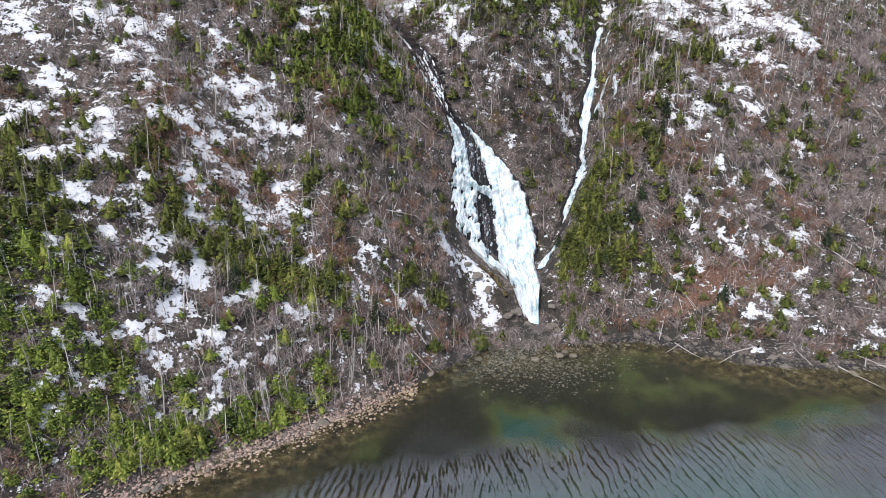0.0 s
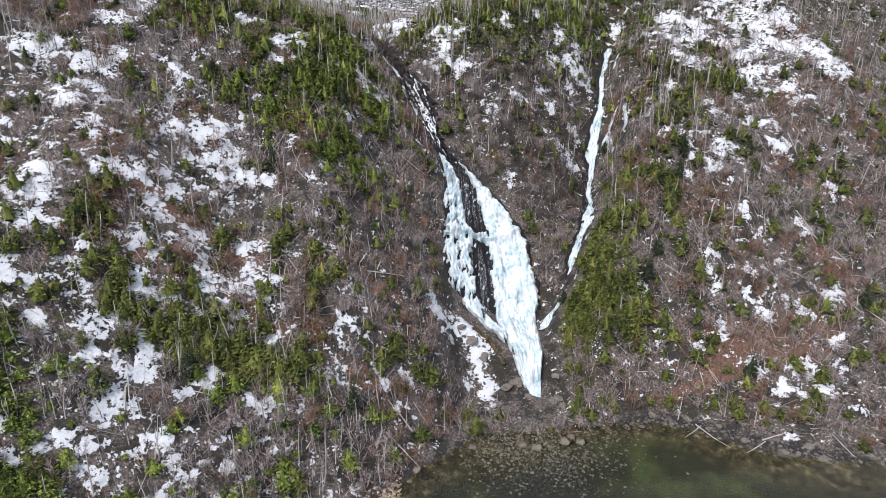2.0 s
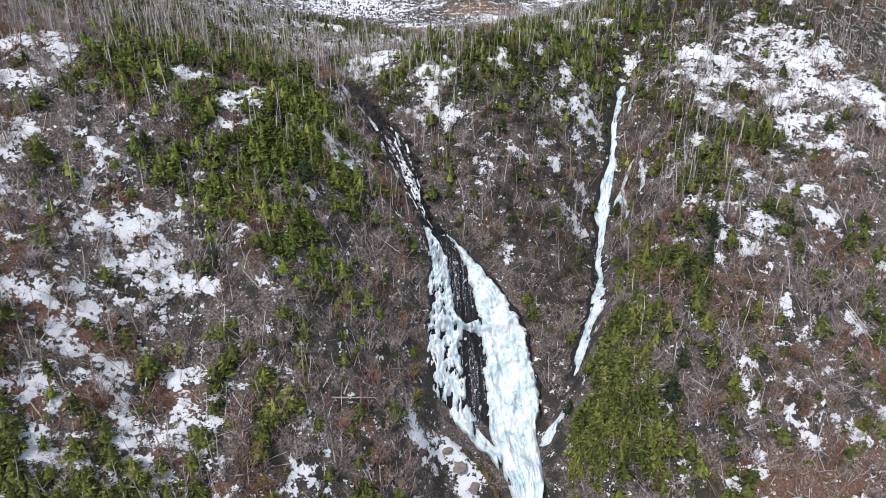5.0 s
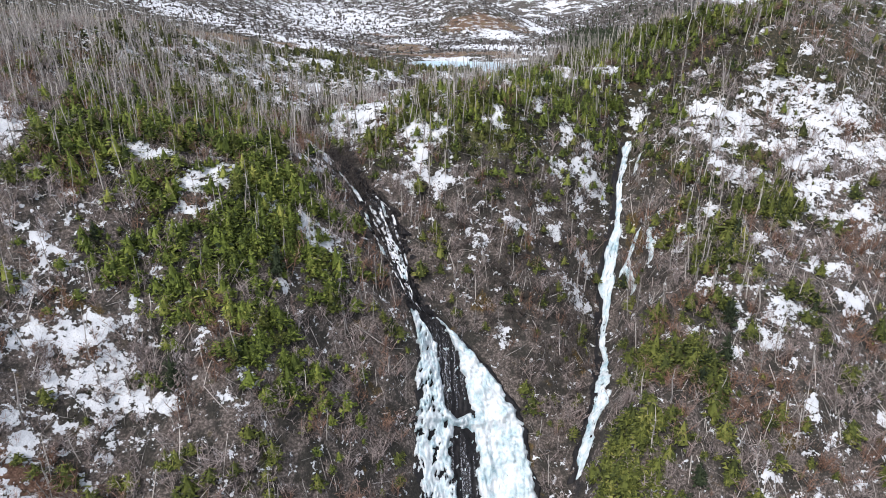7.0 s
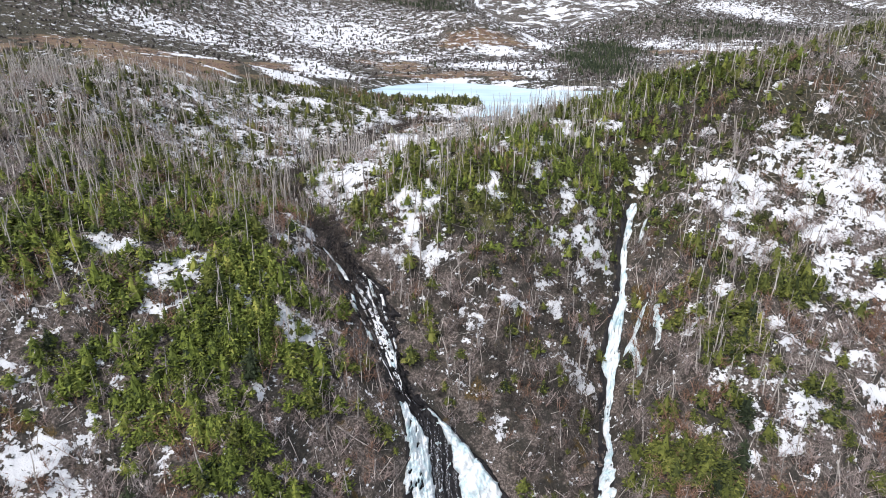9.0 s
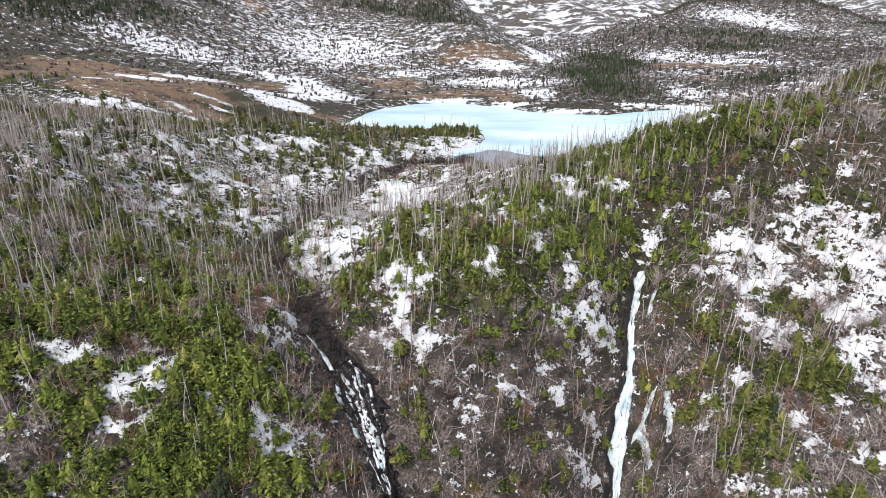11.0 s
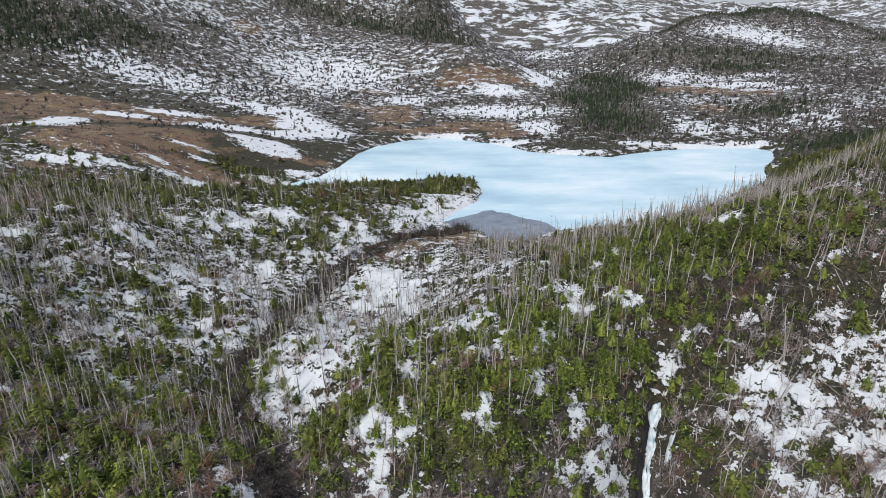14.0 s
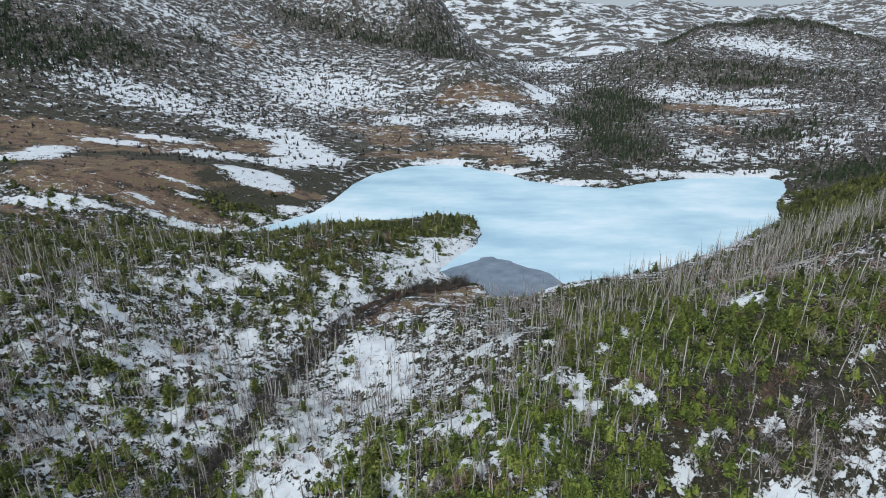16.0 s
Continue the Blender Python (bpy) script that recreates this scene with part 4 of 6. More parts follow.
BOGS_1 = [(-203, 438, 22.2, 12, 1.2), (-160, 433, 41.3, 17.7, 1.2), (-125, 369, 41.1, 16.7, 1.2), (-120, 341, 29.8, 7.7, 1.2), (-96, 344, 26.5, 5.8, 1.3), (-93, 452, 20.1, 13.5, 1.1), (-54, 381, 15.7, 6.1, 1.2), (-46, 573, 21.9, 6.1, 1.2), (-19, 509, 18.7, 31.3, 1.2), (-9, 460, 19.7, 6.5, 1.2), (34, 473, 23.8, 15.7, 1.4), (49, 605, 37.2, 12.2, 1.3), (18, 588, 26.9, 7.2, 1.2), (206, 592, 29.4, 16, 1.2), (188, 509, 16.4, 17.9, 0.9), (245, 566, 29, 18.6, 1.2), (-158, 650, 16, 17.4, 0.9), (48, 447, 9.5, 8, 1.2), (-52, 529, 15.9, 14.5, 0.8)]
BOGS_2 = [(-130, 317, 9.5, 3.6, 0.9), (0.8, 269.8, 7.6, 4.9, 1.4), (14, 280, 8, 7.2, 1.5), (-7.5, 264.4, 4.5, 2.3, 1.2), (23, 285, 3.3, 3.4, 1.2), (-230, 380, 70, 40, 0.8)]
BOGS = BOGS_1 + BOGS_2
WOODS = [(-261, 522, 44, 26, 1), (-216, 564, 36, 22, 1), (-182, 624, 24, 12, 0.6), (-315, 531, 60, 40, 1), (-109, 729, 50, 18, 0.8), (-41, 728, 36, 20, 0.8), (4, 750, 26, 30, 0.9), (35, 745, 40, 26, 0.8)]
WOODS = WOODS + [(115, 472, 28, 38, 0.9), (123, 559, 30, 46, 1), (152, 646, 30, 44, 0.8), (166, 592, 24, 30, 0.6), (216, 719, 70, 36, 0.5), (334, 712, 80, 26, 0.6), (292, 675, 50, 14, 0.8), (400, 885, 170, 22, 1), (250, 880, 60, 26, 0.8),
         (218, 492, 26, 16, 0.9), (212, 405, 30, 30, 1), (250, 521, 30, 12, 0.6), (532, 796, 60, 40, 0.7), (439, 639, 60, 40, 0.5)]
BARE_WOODS = [(112, 445, 30, 16, 1), (240, 470, 60, 50, 0.8), (307, 715, 110, 50, 0.4), (-181, 522, 110, 36, 0.35), (-61, 608, 80, 50, 0.2), (60, 542, 60, 30, 0.25), (360, 620, 90, 50, 0.6), (40, 720, 50, 40, 0.5), (405, 869, 160, 40, 0.5), (184, 679, 60, 40, 0.3)]
FAR_SNOW = [(-189, 524, 90, 26, 0.22), (-67, 601, 70, 46, 0.34), (-77, 752, 120, 16, 0.3), (-244, 647, 120, 24, 0.3), (128, 813, 70, 16, 0.7), (364, 817, 56, 22, 0.5), (283, 642, 44, 10, 0.6), (62, 522, 36, 32, 0.4), (190, 450, 50, 16, 0.5),
            (290, 500, 60, 40, 0.3), (148, 692, 60, 16, 0.3), (190, 544, 34, 30, 0.3), (497, 696, 120, 60, 0.25), (90, 440, 40, 10, 0.4)]
SNOWY = [(-62, 122, 34, 24, 0.22), (-68, 150, 26, 20, 0.2), (-45, 90, 36, 20, 0.24), (95, 190, 36, 30, 0.14), (85, 130, 34, 22, 0.1), (15, 212, 34, 22, 0.18), (-25, 245, 60, 50, 0.4), (-50, 200, 40, 26, 0.26), (85, 270, 40, 20, 0.1), (-90, 290, 50, 40, 0.2)]
PLAIN_SNOW_1 = [(-169, 378, 13.7, 13.7, 1), (-173, 402, 9.8, 9.8, 0.9), (-159, 431, 17.1, 5.1, 0.8), (-141, 449, 17.5, 5.2, 0.8), (-116, 492, 15.1, 4.1, 0.8), (-89, 485, 14.6, 10.1, 1), (-70, 459, 13.4, 14.1, 1), (-57, 443, 9.6, 10.1, 1), (-106, 428, 19.1, 8.3, 0.9), (-73, 389, 13.6, 7.8, 1), (-66, 382, 10.6, 5.3, 1), (-71, 426, 9.2, 9.3, 1), (-126, 323, 10.7, 2.3, 0.9), (-116, 328, 9.5, 1.6, 0.8), (-63, 352, 9.5, 2.7, 0.8), (-82, 335, 13.8, 2.8, 0.7), (-52, 363, 4.9, 2.4, 0.7), (55, 519, 30.8, 14.2, 0.8), (69, 465, 10.1, 15.8, 1)]
PLAIN_SNOW_2 = [(54, 581, 17.7, 5, 0.7), (92, 623, 9.8, 17.9, 0.8), (117, 682, 7.7, 18.9, 0.6), (17, 451, 11.5, 2.7, 1), (49, 429, 12, 3.3, 0.9), (72, 407, 17, 1.6, 0.9), (251, 606, 26, 6.2, 0.9), (270, 581, 20.3, 7.2, 0.8), (112, 423, 9.2, 4.9, 0.6), (140, 421, 18.9, 2.4, 0.9), (173, 424, 13.3, 2.9, 1), (153, 852, 35.8, 38.3, 1), (247, 1116, 59.2, 33.5, 0.15), (352, 818, 37.3, 13.7, 0.15), (390, 803, 22.5, 16.4, 0.15), (-15, 552, 12.5, 8.1, 0.6), (158, 459, 14.2, 21.2, 0.35), (232, 477, 24.2, 22.1, 0.35), (-89, 601, 37.7, 35.7, 0.25)]
PLAIN_SNOW_3 = [(-183, 514, 75.9, 15.5, 0.25), (212, 643, 43, 24, 0.3), (-90, 356, 5, 1.4, 0.7), (-101, 343, 4.8, 1.4, 0.6), (-97, 363, 15.4, 1.6, 0.5), (-44, 439, 6.2, 11.4, 0.4), (14, 318, 8, 7, 0.9), (2, 300, 10, 8, 0.6), (-30, 322, 20, 5, 0.2)]
PLAIN_SNOW = PLAIN_SNOW_1 + PLAIN_SNOW_2 + PLAIN_SNOW_3


def patches(x, y, table):
    v = 0.0
    for cx, cy, rx, ry, w in table:
        v = v + w * bump(x, y, cx, cy, rx, ry)
    return v


def snow_amount(x, y):
    """How likely snow lies at a place: about 0.5 is the edge of a patch."""
    v = -0.13 + 0.16 * ripple(0.6 * x, y, 14, 11) + 0.16 * ripple(0.6 * x, y, 5, 12) + patches(x, y, SNOWY)
    v = v + 0.3 * smooth(188, 215, y) * (1 - smooth(330, 360, y)) * (1 - 1.2 * bump(x, y, 85, 212, 45, 30)) + 0.3 * smooth(400, 520, y)
    big = np.zeros(np.shape(x))
    wx_, wy_ = x + 0.9 * ripple(x, y, 4.5, 23) + 0.45 * ripple(x, y, 1.9, 24), y + 1.0 * ripple(x, y, 4.0, 25) + 0.5 * ripple(x, y, 1.7, 26)
    for cx, cy, rx, ry, w in SNOW:
        near = (np.abs(x - cx) < 3 * rx + 3) & (np.abs(y - cy) < 3 * ry + 3)
        if near.any():
            px, py = wx_[near] - cx, wy_[near] - cy
            big[near] = np.maximum(big[near], w * np.exp(-0.5 * ((px / (rx + 0.2)) ** 2 + (py / (ry + 0.2)) ** 2) ** 2))
    v = v + big + 2.4 * patches(x, y, PLAIN_SNOW)
    v = v + patches(x, y, FAR_SNOW) - 0.5 * np.minimum(1, patches(x, y, WOODS)) * smooth(430, 480, y)
    v = v + smooth(400, 540, y) * (0.08 + 0.16 * ripple(x, y, 60, 15)) + smooth(900, 1400, y) * (0.16 + 0.25 * ripple(x, y, 170, 14))
    d, w = near_line(x, y, BROOK)
    v = v - (0.55 + 0.5 * ripple(x, y, 11, 19)) * np.exp(-(d / (w * (0.8 + 0.5 * ripple(x, y, 17, 20)) + 0.6)) ** 2) * smooth(150, 200, y)
    v = v - 0.18 * np.minimum(1, patches(x, y, BOGS)) * (1 - smooth(0.4, 0.7, v)) * (y > 265)
    s = inside(x, y, POND)
    v = v + 0.75 * np.exp(-((s + 2.5) / 4.5) ** 2) * (0.6 + 0.6 * ripple(x, y, 30, 18)) * (y > 280)
    return np.where(y < across(SHORE_Y, x) + 2, -1.0, v)


# ---- mesh helpers ----
def mesh_of(name, verts, faces, mat, smooth_shade=False):
    """A mesh from arrays: vertices (n, 3) and faces (m, 3 or 4)."""
    verts, faces = np.asarray(verts, np.float32), np.asarray(faces, np.int32)
    me = bpy.data.meshes.new(name)
    k = faces.shape[1]
    me.vertices.add(len(verts))
    me.vertices.foreach_set("co", verts.ravel())
    me.loops.add(faces.size)
    me.loops.foreach_set("vertex_index", faces.ravel())
    me.polygons.add(len(faces))
    me.polygons.foreach_set("loop_start", np.arange(0, faces.size, k, dtype=np.int32))
    me.polygons.foreach_set("use_smooth", np.full(len(faces), smooth_shade))
    me.update(calc_edges=True)
    me.materials.append(mat)
    return me


def grid_faces(rows, cols):
    i = np.arange(rows * cols).reshape(rows, cols)
    return np.stack([i[:-1, :-1], i[:-1, 1:], i[1:, 1:], i[1:, :-1]], -1).reshape(-1, 4)


def tube(p0, p1, r0, r1, sides=3):
    """A tapered stick; with r1 = 0 it ends in a point."""
    p0, p1 = np.array(p0, float), np.array(p1, float)
    d = p1 - p0
    d /= np.linalg.norm(d) + 1e-9
    a = np.cross(d, (0, 0, 1) if abs(d[2]) < 0.9 else (1, 0, 0))
    a /= np.linalg.norm(a)
    b = np.cross(d, a)
    t = np.arange(sides) * 2 * np.pi / sides
    ring = np.cos(t)[:, None] * a + np.sin(t)[:, None] * b
    if r1 <= 0:
        return np.vstack([p0 + r0 * ring, p1]), [(i, (i + 1) % sides, sides) for i in range(sides)]
    faces = []
    for i in range(sides):
        j = (i + 1) % sides
        faces += [(i, j, sides + j), (i, sides + j, sides + i)]
    return np.vstack([p0 + r0 * ring, p1 + r1 * ring]), faces


def joined(pieces):
    verts, faces, n = [], [], 0
    for v, f in pieces:
        verts.append(np.asarray(v, float))
        faces.append(np.asarray(f, int) + n)
        n += len(v)
    return np.vstack(verts), np.vstack(faces)


# ---- the ground: one sheet from the lake bed to the far hills ----
ys = [-2500.0, -900.0, -300.0, -80.0, -20.0] + list(np.arange(14.0, 330.0, 0.9))
while ys[-1] < 4200:
    ys.append(ys[-1] + 0.8 + 0.026 * (ys[-1] - 330))
ys = np.array(ys)
side = np.array([1.01, 1.03, 1.07, 1.15, 1.3, 1.6, 2.2, 3.5, 7, 15, 40])
us = np.concatenate([-side[::-1], np.linspace(-1, 1, 540), side])
GY = np.repeat(ys[:, None], len(us), 1)
GX = 10 + us[None, :] * np.maximum(61, 0.80 * ys[:, None] + 50)
GZ = height(GX, GY)
GS = snow_amount(GX, GY)
lift = 0.22 * smooth(0.4, 0.75, GS) + 0.12 * ripple(GX, GY, 2.2, 21) * (GY < 420)
shallow = smooth(0, 3, GY - across(SHORE_Y, GX))
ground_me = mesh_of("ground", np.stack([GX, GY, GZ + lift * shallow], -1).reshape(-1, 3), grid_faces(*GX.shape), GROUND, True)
d_brook, w_brook = near_line(GX, GY, BROOK)
d_rill, w_rill = near_line(GX, GY, RILL)
wet = 0.9 * np.exp(-(d_brook / (w_brook * (0.6 + 0.45 * ripple(GX, GY, 13, 22)) + 0.3)) ** 2) * smooth(140, 165, GY) * (1 - 0.35 * smooth(186, 198, GY)) * (1 - smooth(272, 284, GY)) + 0.45 * np.exp(-(d_rill / (0.6 * w_rill + 0.3)) ** 2) * (1 - smooth(205, 212, GY))
wet = wet + 0.75 * smooth(-14, 4, GX) * np.exp(-((GY - across(SHORE_Y, GX) - 0.6) / 1.6) ** 2) * (GY < 150)
cov = np.zeros((GX.size, 4), np.float32)
cov[:, 0], cov[:, 1], cov[:, 2], cov[:, 3] = (1.6 * patches(GX, GY, RED)).ravel(), (0.45 * patches(GX, GY, GREEN)).ravel(), wet.ravel(), 1
ground_me.attributes.new("cover", "FLOAT_COLOR", "POINT").data.foreach_set("color", cov.ravel())
for key, v in (("snow", GS), ("bog", patches(GX, GY, BOGS) * (GY > 265)), ("far", smooth(440, 540, GY) * (1 - smooth(0.3, 0.6, patches(GX, GY, BOGS)))), ("ochre", patches(GX, GY, OCHRE)), ("depth", np.maximum(0, -GZ) * (GY < 160)), ("distance", smooth(330, 420, GY)), ("hills", smooth(850, 1150, GY)), ("heath", smooth(186, 206, GY + 6 * ripple(GX, GY, 20, 17)) * (1 - 0.6 * smooth(0.3, 0.6, patches(GX, GY, RED))))):
    ground_me.attributes.new(key, "FLOAT", "POINT").data.foreach_set("value", np.asarray(v, np.float32).ravel())
tagged(new("ground", ground_me), "steep brown hillside with patchy snow, moss and a high plateau", "hillside", kind="structure")

# the lake: wind ripples far out that die down towards the shore
wy, wx = np.meshgrid(np.concatenate([[-2500, -600, -100], np.arange(40, 128, 1.0), [170]]), np.concatenate([[-2500, -400, -120], np.arange(-70, 104, 0.27), [180, 500, 2500]]), indexing="ij")
calm = np.interp(wx, [-70, -45, -20, 5, 25, 45, 80, 120], [60, 66, 73, 79, 82, 85, 90, 95]) + 4 * ripple(wx, wy, 30, 91)
out_there = smooth(41, 52, wy) * smooth(-70, -64, wx) * (1 - smooth(96, 103, wx)) * smooth(-1, 3, calm - wy) * ((wy > 5) & (wx > -72) & (wx < 106))
wz = 0 * wx
for k, (turn, long, high) in enumerate(((4, 1.25, 0.9), (-13, 1.0, 0.7), (20, 1.6, 0.9))):
    along = wx * math.cos(radians(turn)) + wy * math.sin(radians(turn)) + 0.9 * ripple(wx, wy, 17, 92 + k)
    wz = wz + 0.24 * high * (1 - 2 * np.abs(np.sin(along * math.pi / long))) * (0.5 + 0.5 * ripple(wx, wy, 9, 192 + k))
wz = wz * out_there
lake_me = mesh_of("lake_water", np.stack([wx, wy, wz], -1).reshape(-1, 3), grid_faces(*wx.shape), WATER, True)
lake_me.attributes.new("open", "FLOAT", "POINT").data.foreach_set("value", np.asarray(smooth(-3, 7, calm - wy), np.float32).ravel())
lake = new("lake_water", lake_me)
lake.visible_shadow = False
tagged(lake, "clear greenish lake water with wind ripples", "lake", kind="structure")


def sheet(name, ring, z, mat):
    bm = bmesh.new()
    f = bm.faces.new([bm.verts.new((x, y, z)) for x, y in ring])
    ext = bmesh.ops.extrude_face_region(bm, geom=[f])
    bmesh.ops.translate(bm, verts=[v for v in ext["geom"] if isinstance(v, bmesh.types.BMVert)], vec=(0, 0, -0.4))
    bmesh.ops.recalc_face_normals(bm, faces=bm.faces)
    bmesh.ops.triangulate(bm, faces=bm.faces)
    me = bpy.data.meshes.new(name)
    bm.to_mesh(me)
    bm.free()
    me.materials.append(mat)
    return new(name, me)


def wavy(ring, step_len, size, seed):
    """A ring with more points and an uneven edge."""
    rng, out = np.random.RandomState(seed), []
    for (ax, ay), (bx, by) in zip(ring, ring[1:] + ring[:1]):
        n = max(1, int(np.hypot(bx - ax, by - ay) / step_len))
        for k in range(n):
            j = rng.normal(0, size, 2) if k else (0, 0)
            out.append((ax + (bx - ax) * k / n + j[0], ay + (by - ay) * k / n + j[1]))
    return out


tagged(sheet("frozen_pond", wavy(POND, 3, 0.7, 3), POND_Z, POND_ICE), "frozen pond with pale blue ice and snowy edges", "pond", kind="structure")
OPEN = [(27, 282), (24, 293), (15, 296), (12, 302), (18, 307), (26, 314), (30, 315), (38, 308), (47, 301), (50, 293), (38, 281)]
tagged(sheet("thin_ice", wavy(OPEN, 2, 0.45, 4), POND_Z + 0.03, DARK_ICE), "dark thin ice at the outlet of the pond", "ice", kind="structure")


# ---- plants ----
def blade(p0, p1, wide, rng):
    """One thin twig."""
    d = np.asarray(p1) - p0
    s = np.cross(d, rng.normal(0, 1, 3))
    s = s / (np.linalg.norm(s) + 1e-9) * wide
    return np.array([p0 + s, p0 - s, p1]), [(0, 1, 2)]


def snag_pieces(rng, tall=7.0, count=30):
    """A dead conifer: thin tapered trunk and broken branch stubs."""
    lean = rng.normal(0, 0.035, 2)
    pts = [np.array([lean[0] * z + 0.07 * rng.randn() * (z > 0), lean[1] * z + 0.07 * rng.randn() * (z > 0), z]) for z in np.array([-0.06, 0.35, 0.7, 1.0]) * tall]
    rad = np.array([0.105, 0.085, 0.06, 0.022]) * (0.8 + 0.5 * rng.rand())
    trunk = joined([tube(pts[i], pts[i + 1], rad[i], rad[i + 1], 4) for i in range(3)])
    stubs, bushy = [], rng.rand()
    for k in range(int(count * (0.5 + bushy))):
        h = rng.uniform(0.15, 0.97) * tall
        base = np.array([lean[0] * h, lean[1] * h, h])
        a, long = rng.uniform(0, 6.283), rng.uniform(0.25, 1.0 + 0.6 * bushy) * (1.2 - 0.8 * h / tall)
        stubs.append(blade(base, base + long * np.array([np.cos(a), np.sin(a), rng.uniform(-0.35, 0.4)]), 0.03, rng))
    return trunk, stubs


def fir_pieces(rng, tall=2.9, wide=1.65, tufts=82, size=0.9):
    """A bushy fir: trunk, a close inner cone and short drooping tufts of needles from the foot to the tip."""
    trunk = tube((0, 0, -0.3), (0, 0, tall * 0.97), 0.06, 0)
    ring = np.arange(6) * 1.047
    core = np.array([(0.5 * wide * np.cos(a), 0.5 * wide * np.sin(a), 0.06 * tall) for a in ring] + [(0, 0, 0.85 * tall)])
    sprays = [(core, [(i, (i + 1) % 6, 6) for i in range(6)])]
    for f in np.sort(1 - np.sqrt(rng.rand(tufts))):
        a, long = rng.uniform(0, 6.283), size * wide * rng.uniform(0.26, 0.5) * (1.1 - 0.55 * f)
        r = wide * (1.03 - f) ** 0.8 * rng.uniform(0.62, 1.05) * (1 + 0.2 * np.sin(3 * a + 7 * f))
        d, s = np.array([np.cos(a), np.sin(a), 0]), np.array([-np.sin(a), np.cos(a), rng.uniform(-0.7, 0.7)])
        mid = d * (r - 0.6 * long) + np.array([0, 0, tall * (0.04 + 0.92 * f) + rng.normal(0, 0.03) * tall])
        half = long * rng.uniform(0.24, 0.42)
        tip = mid + d * long + s * rng.normal(0, 0.25) * long + np.array([0, 0, rng.uniform(-0.45, 0.3) * long])
        sprays.append((np.array([mid + s * half, mid - s * half, tip]), [(0, 1, 2)]))
    return trunk, sprays


def shrub_pieces(rng, tall=2.3, stems=6, twigs=9):
    """A leafless bush: stems that fan out and fork into fine twigs."""
    out = []
    for k in range(stems):
        a, lean = rng.uniform(0, 6.283), rng.uniform(0.1, 0.95)
        d = np.array([np.cos(a) * lean, np.sin(a) * lean, 1.0])
        root, tip = np.array([0.25 * np.cos(a), 0.25 * np.sin(a), -0.2]), d * tall * rng.uniform(0.55, 1.0)
        out.append(tube(root, tip, 0.048, 0))
        for j in range(twigs):
            f, b = rng.uniform(0.2, 0.9), rng.uniform(0, 6.283)
            p = root + (tip - root) * f
            out.append(blade(p, p + tall * rng.uniform(0.2, 0.45) * np.array([0.8 * np.cos(b), 0.8 * np.sin(b), 0.55]), 0.03, rng))
    return out


def far_tree_pieces(rng, tall=5.0, wide=1.7):
    """A conifer that is only seen from afar: four ragged tiers."""
    out = []
    for w in range(3):
        z, r = tall * (0.05 + 0.3 * w), wide * (1 - 0.28 * w)
        ring = [np.array([r * rng.uniform(0.6, 1.2) * np.cos(a), r * rng.uniform(0.6, 1.2) * np.sin(a), z - 0.1 * tall * rng.rand()]) for a in np.arange(5) * 1.257 + rng.rand()]
        out.append((np.array(ring + [np.array([0, 0, z + tall * 0.4])]), [(i, (i + 1) % 5, 5) for i in range(5)]))
    return out


def bush_pieces(rng, tall=1.6, wide=1.3):
    """A low twiggy bush seen from afar: a few ragged leaning spikes from one root."""
    out = []
    for k in range(5):
        a, r = 1.257 * k + rng.normal(0, 0.4), wide * rng.uniform(0.4, 1.0)
        tip = np.array([r * np.cos(a), r * np.sin(a), tall * rng.uniform(0.5, 1.0)])
        s = np.array([-np.sin(a), np.cos(a), 0]) * wide * rng.uniform(0.3, 0.5)
        out.append((np.array([s + (0, 0, -0.2), -s + (0, 0, -0.2), tip]), [(0, 1, 2)]))
    return out


def scattered(templates, x, y, size, rng, sink=0.0, lean=0.06, stretch=0.2):
    """All the plants of one kind as one pair of arrays, standing on the ground."""
    z = height(x, y) - sink
    pick = rng.randint(0, len(templates), len(x))
    all_v, all_f, n = [], [], 0
    for k, (v, f) in enumerate(templates):
        w = np.where(pick == k)[0]
        if not len(w):
            continue
        a = rng.uniform(0, 6.283, len(w))
        s = size[w]
        up = s * (1 + stretch * rng.uniform(-1, 1, len(w)))
        tx, ty = rng.normal(0, lean, (2, len(w)))
        c, sn = np.cos(a), np.sin(a)
        vx = (v[None, :, 0] * c[:, None] - v[None, :, 1] * sn[:, None]) * s[:, None]
        vy = (v[None, :, 0] * sn[:, None] + v[None, :, 1] * c[:, None]) * s[:, None]
        vz = v[None, :, 2] * up[:, None]
        out = np.stack([vx + tx[:, None] * vz + x[w][:, None], vy + ty[:, None] * vz + y[w][:, None], vz + z[w][:, None]], -1)
        all_v.append(out.reshape(-1, 3))
        all_f.append((f[None] + (n + np.arange(len(w)) * len(v))[:, None, None]).reshape(-1, 3))
        n += len(w) * len(v)
    return np.vstack(all_v), np.vstack(all_f)


